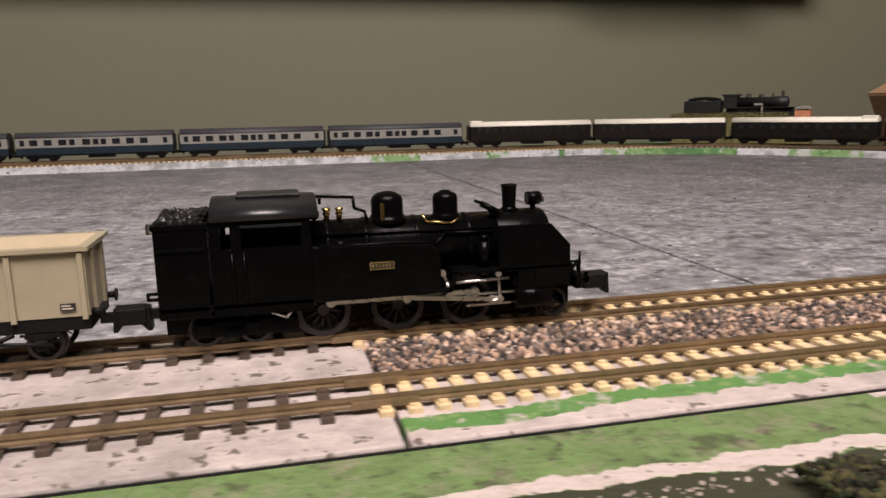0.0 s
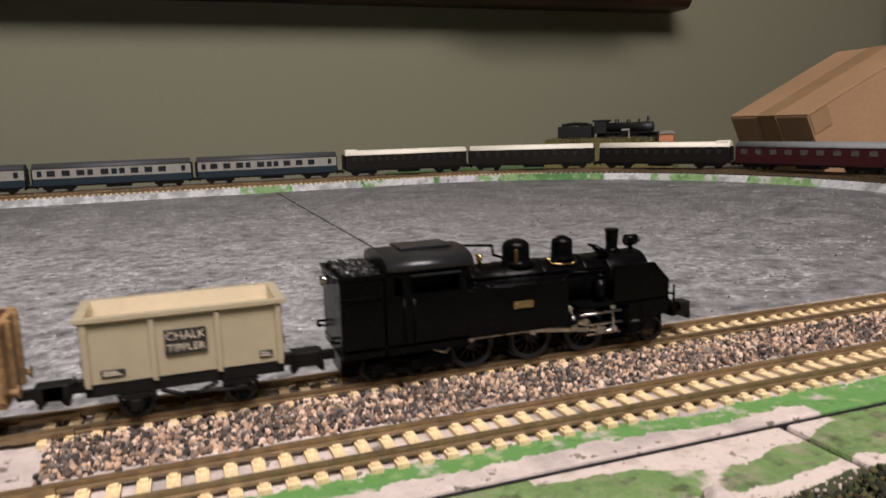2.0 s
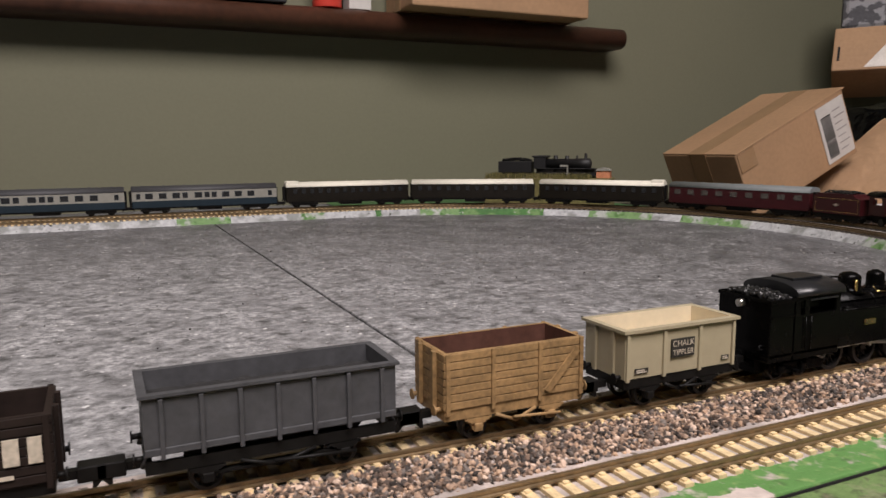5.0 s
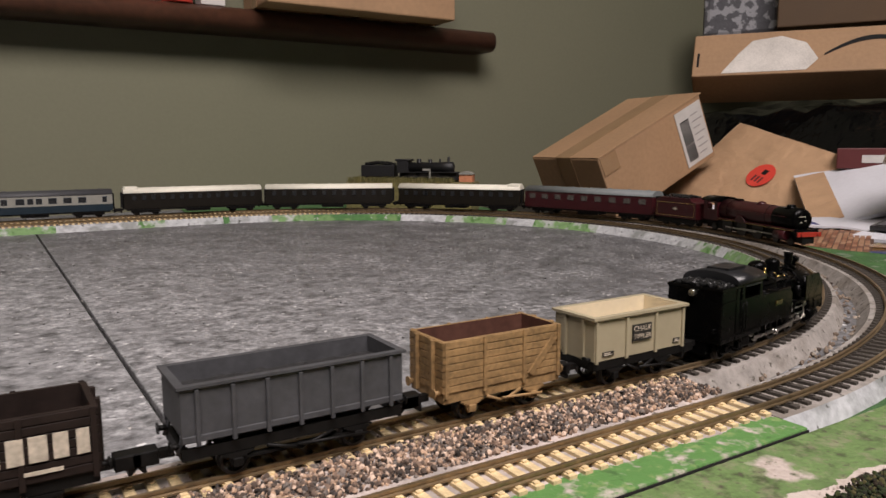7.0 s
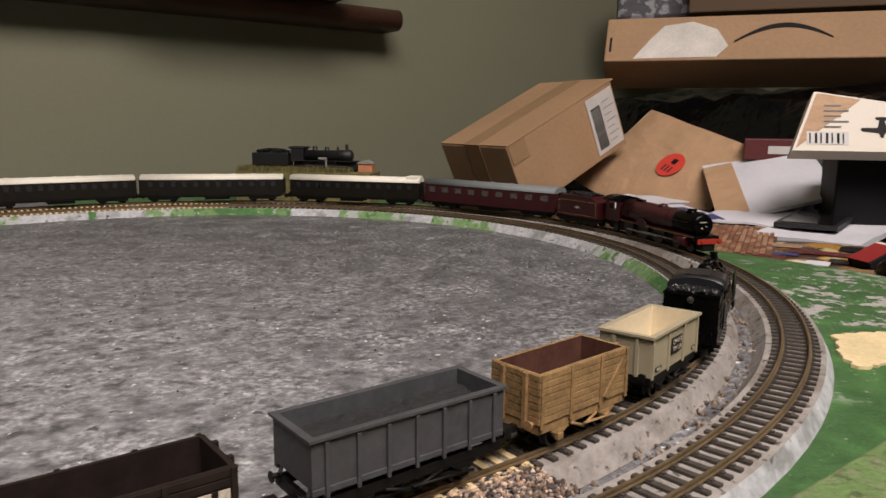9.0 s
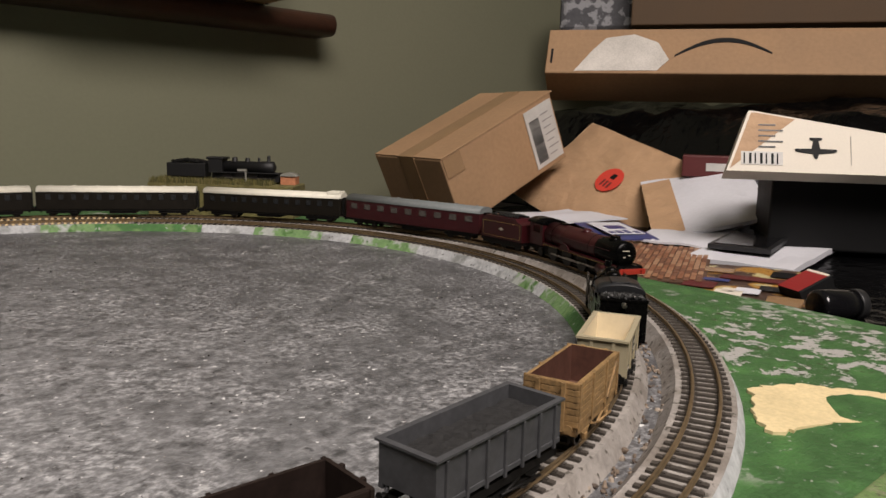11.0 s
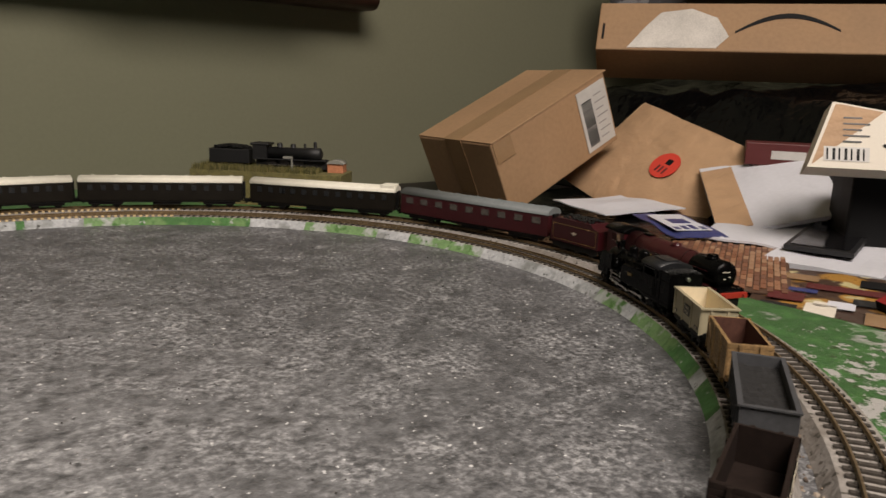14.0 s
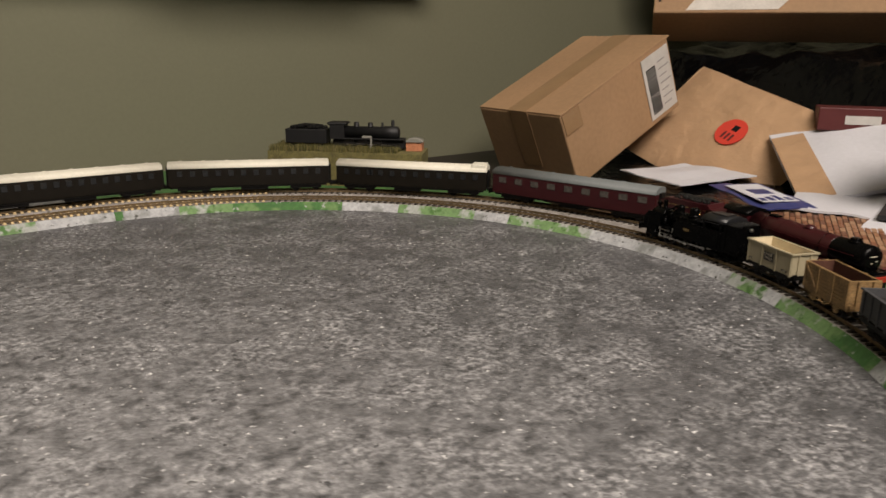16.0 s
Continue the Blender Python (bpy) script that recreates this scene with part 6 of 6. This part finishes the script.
def plane_box():
    """A flat cream box propped on edge, with an aircraft outline printed on it."""
    g = base("aircraft_kit_box", "cream kit box printed with an aircraft silhouette and bars", "box")
    L, H, D = 0.190, 0.060, 0.022
    bm = bmesh.new()
    add_prism(bm, [(0, 0), (L, 0), (L, 0.0270), (0.021, 0.0560), (0.018, 0.0560)], 0, D)
    part("carton", bm, CREAM_CARD, g)
    # kraft corner and print
    bm = bmesh.new()
    add_prism(bm, [(0.003, 0.002), (0.056, 0.0485), (0.024, 0.0540), (0.020, 0.0540)], -0.0004, -0.0001)
    part("tan_corner", bm, KRAFT, g)
    face = part("print_panel", boxed(0.012, 0.046, -0.0005, -0.0003, 0.006, 0.018), LABEL_WHITE, g)
    for k in range(7):
        part("bar", boxed(0.014 + k * 0.0045, 0.0152 + k * 0.0045 + 0.0008 * (k % 2), -0.0009, -0.0005, 0.007, 0.0165), INK, face)
    for k in range(5):
        part("text_bar", boxed(0.026, 0.040 + 0.006 * (k % 2), -0.0008, -0.0005, 0.022 + k * 0.0050, 0.0232 + k * 0.0050), SLATE, face)
    bm = bmesh.new()
    add_prism(bm, [(0.0560, 0.0195), (0.0590, 0.0185), (0.0700, 0.0172), (0.0715, 0.0130), (0.0735, 0.0130), (0.0750, 0.0172), (0.0860, 0.0185), (0.0890, 0.0195), (0.0890, 0.0215), (0.0760, 0.0218), (0.0745, 0.0290), (0.0775, 0.0300), (0.0775, 0.0318), (0.0675, 0.0318), (0.0675, 0.0300), (0.0705, 0.0290), (0.0690, 0.0218), (0.0560, 0.0215)], -0.0008, -0.0003)
    part("aircraft_print", bm, INK, g, "black aircraft silhouette")
    part("rule", boxed(0.1000, 0.1004, -0.0007, -0.0003, 0.008, 0.034), PALE_EDGE, g)
    # face turned to the board, leaning back
    d = Vector((0.0747, -0.0950, 0.0)).normalized()
    up = Vector((0.0285, 0.0011, 0.0560))
    up = (up - d * up.dot(d)).normalized()
    back = up.cross(d) * -1
    back = d.cross(up) * -1 if d.cross(up).x < 0 else d.cross(up)
    m = Matrix(((d.x, back.x, up.x, 0.5376), (d.y, back.y, up.y, -0.0767), (d.z, back.z, up.z, 0.0632), (0, 0, 0, 1)))
    g.matrix_world = m
    return g


plane_box()
# what the kit box rests on; added, near-black to match the dark there
g = base("filler_carton", "near-black carton added as a support in the heap", "box")
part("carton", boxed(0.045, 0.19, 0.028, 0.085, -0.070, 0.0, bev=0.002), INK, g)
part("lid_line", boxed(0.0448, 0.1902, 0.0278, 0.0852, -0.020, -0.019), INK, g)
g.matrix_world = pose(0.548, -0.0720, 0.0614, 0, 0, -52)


def long_carton():
    """Lies with one long edge towards the board: a lit upper face, a shaded lower one."""
    g = base("long_carton", "long brown carton with a dark curved printed mark", "box")
    L, a, b = 0.66, 0.068, 0.074
    part("carton", boxed(0, L, 0, a, 0, b, bev=0.002), CARD, g)
    # the glare on this face, laid on as a pale patch
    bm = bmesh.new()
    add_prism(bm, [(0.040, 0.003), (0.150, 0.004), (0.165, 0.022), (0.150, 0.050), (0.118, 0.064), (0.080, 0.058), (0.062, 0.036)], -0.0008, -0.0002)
    part("tape", bm, SHEEN_TAPE, g, "pale patch painted as sheen on the carton")
    bm = bmesh.new()
    n = 18
    for k in range(n):
        u0, u1 = k / n, (k + 1) / n
        f = lambda u: (0.172 + 0.122 * u, 0.020 + 0.036 * math.sin(math.pi * (0.08 + 0.80 * u)))
        (x0, z0), (x1, z1) = f(u0), f(u1)
        w0, w1 = 0.0022 + 0.0035 * math.sin(math.pi * u0), 0.0022 + 0.0035 * math.sin(math.pi * u1)
        add_prism(bm, [(x0, z0 - w0), (x1, z1 - w1), (x1, z1 + w1 * 0.3), (x0, z0 + w0 * 0.3)], -0.0008, -0.0003)
    bmesh.ops.remove_doubles(bm, verts=bm.verts[:], dist=1e-6)
    part("printed_mark", bm, INK, g, "dark curved printed mark")
    part("print_bar", boxed(0.006, 0.009, -0.0008, -0.0003, 0.016, 0.040), INK, g)
    # direction of the long edge, and the roll of the box about it
    yaw = math.degrees(math.atan2(-0.333, 0.225))
    g.matrix_world = pose(0.7254, 0.3027, 0.172, 0, 0, yaw) @ pose(0, 0, 0, 0, 0, 0) @ Matrix.Rotation(radians(-32), 4, "X")
    return g


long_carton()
g = base("top_carton", "brown carton lying across the top of the heap", "box")
# browner than the other cartons: the shade up there is in its colour
part("carton", boxed(0, 0.5, 0, 0.16, 0, 0.10, bev=0.002), mat("shaded_brown_carton", (0.10, 0.06, 0.03), 0.7, vary=0.15, scale=12), g)
part("tape", boxed(-0.001, 0.501, 0.06, 0.10, -0.0006, 0.1006), TAPE, g)
g.matrix_world = pose(0.862, 0.262, 0.246, 0, 0, -58)
g = base("folded_fabric", "folded grey speckled fabric on the heap", "fabric")
part("cloth", boxed(0, 0.12, 0, 0.10, 0, 0.08, bev=0.012), FABRIC, g)
g.matrix_world = pose(0.845, 0.385, 0.240, 0, 0, -62)

# ---- what moves ----
# seconds, and how far the chalk wagon's middle stands past the start of the curve
S_ROWS = [(0, -0.3078), (1.5, -0.2430), (3, -0.1742), (4, -0.1360), (5.5, -0.0785), (7, -0.0160), (8, 0.0265), (9, 0.0650), (10, 0.1025), (11, 0.1405), (12.5, 0.1980), (14.5, 0.2728), (16, 0.3262)]


def s_at(t):
    """A smooth run through the rows."""
    i = max(k for k in range(len(S_ROWS) - 1) if S_ROWS[k][0] <= t)
    (a, x), (b, y) = S_ROWS[i], S_ROWS[i + 1]
    slope = lambda k: (S_ROWS[min(k + 1, len(S_ROWS) - 1)][1] - S_ROWS[max(k - 1, 0)][1]) / (S_ROWS[min(k + 1, len(S_ROWS) - 1)][0] - S_ROWS[max(k - 1, 0)][0])
    h, k = b - a, (t - a) / (b - a)
    return (2 * k ** 3 - 3 * k * k + 1) * x + (k ** 3 - 2 * k * k + k) * h * slope(i) + (3 * k * k - 2 * k ** 3) * y + (k ** 3 - k * k) * h * slope(i + 1)


def motions():
    steps = [i * 0.1 for i in range(161)]
    for ob, s0 in MOVERS:
        rows = []
        for t in steps[::2]:
            # both ends keep to the rails
            wb = 0.013
            a, b = on_track(s_at(t) + s0 - wb, R_IN)[0], on_track(s_at(t) + s0 + wb, R_IN)[0]
            m, d = (a + b) / 2, b - a
            rows.append((t, pose(m.x, m.y, RAIL_TOP, 0, 0, math.degrees(math.atan2(d.y, d.x)))))
        walk(ob, rows)
    start = s_at(1.0)
    turn = lambda t, r: (s_at(t) - start) / r
    for w, x, r in WHEELS:
        walk(w, [(t, Matrix.Translation((x, 0, r)) @ Matrix.Rotation(turn(t, r) + math.pi / 2, 4, "Y")) for t in steps])
    for kind, rod in RODS:
        rows = []
        for t in steps:
            a = turn(t, 0.0049) + math.pi / 2
            cx, cz = 0.0021 * math.cos(a), -0.0021 * math.sin(a)
            if kind == "side":
                rows.append((t, pose(cx, 0, 0.0049 + cz)))
            else:
                rows.append((t, Matrix.Translation((0.0042 + cx, 0, 0.0049 + cz)) @ Matrix.Rotation(-math.asin((0.0050 - 0.0049 - cz) / 0.0168), 4, "Y")))
        walk(rod, rows)


motions()
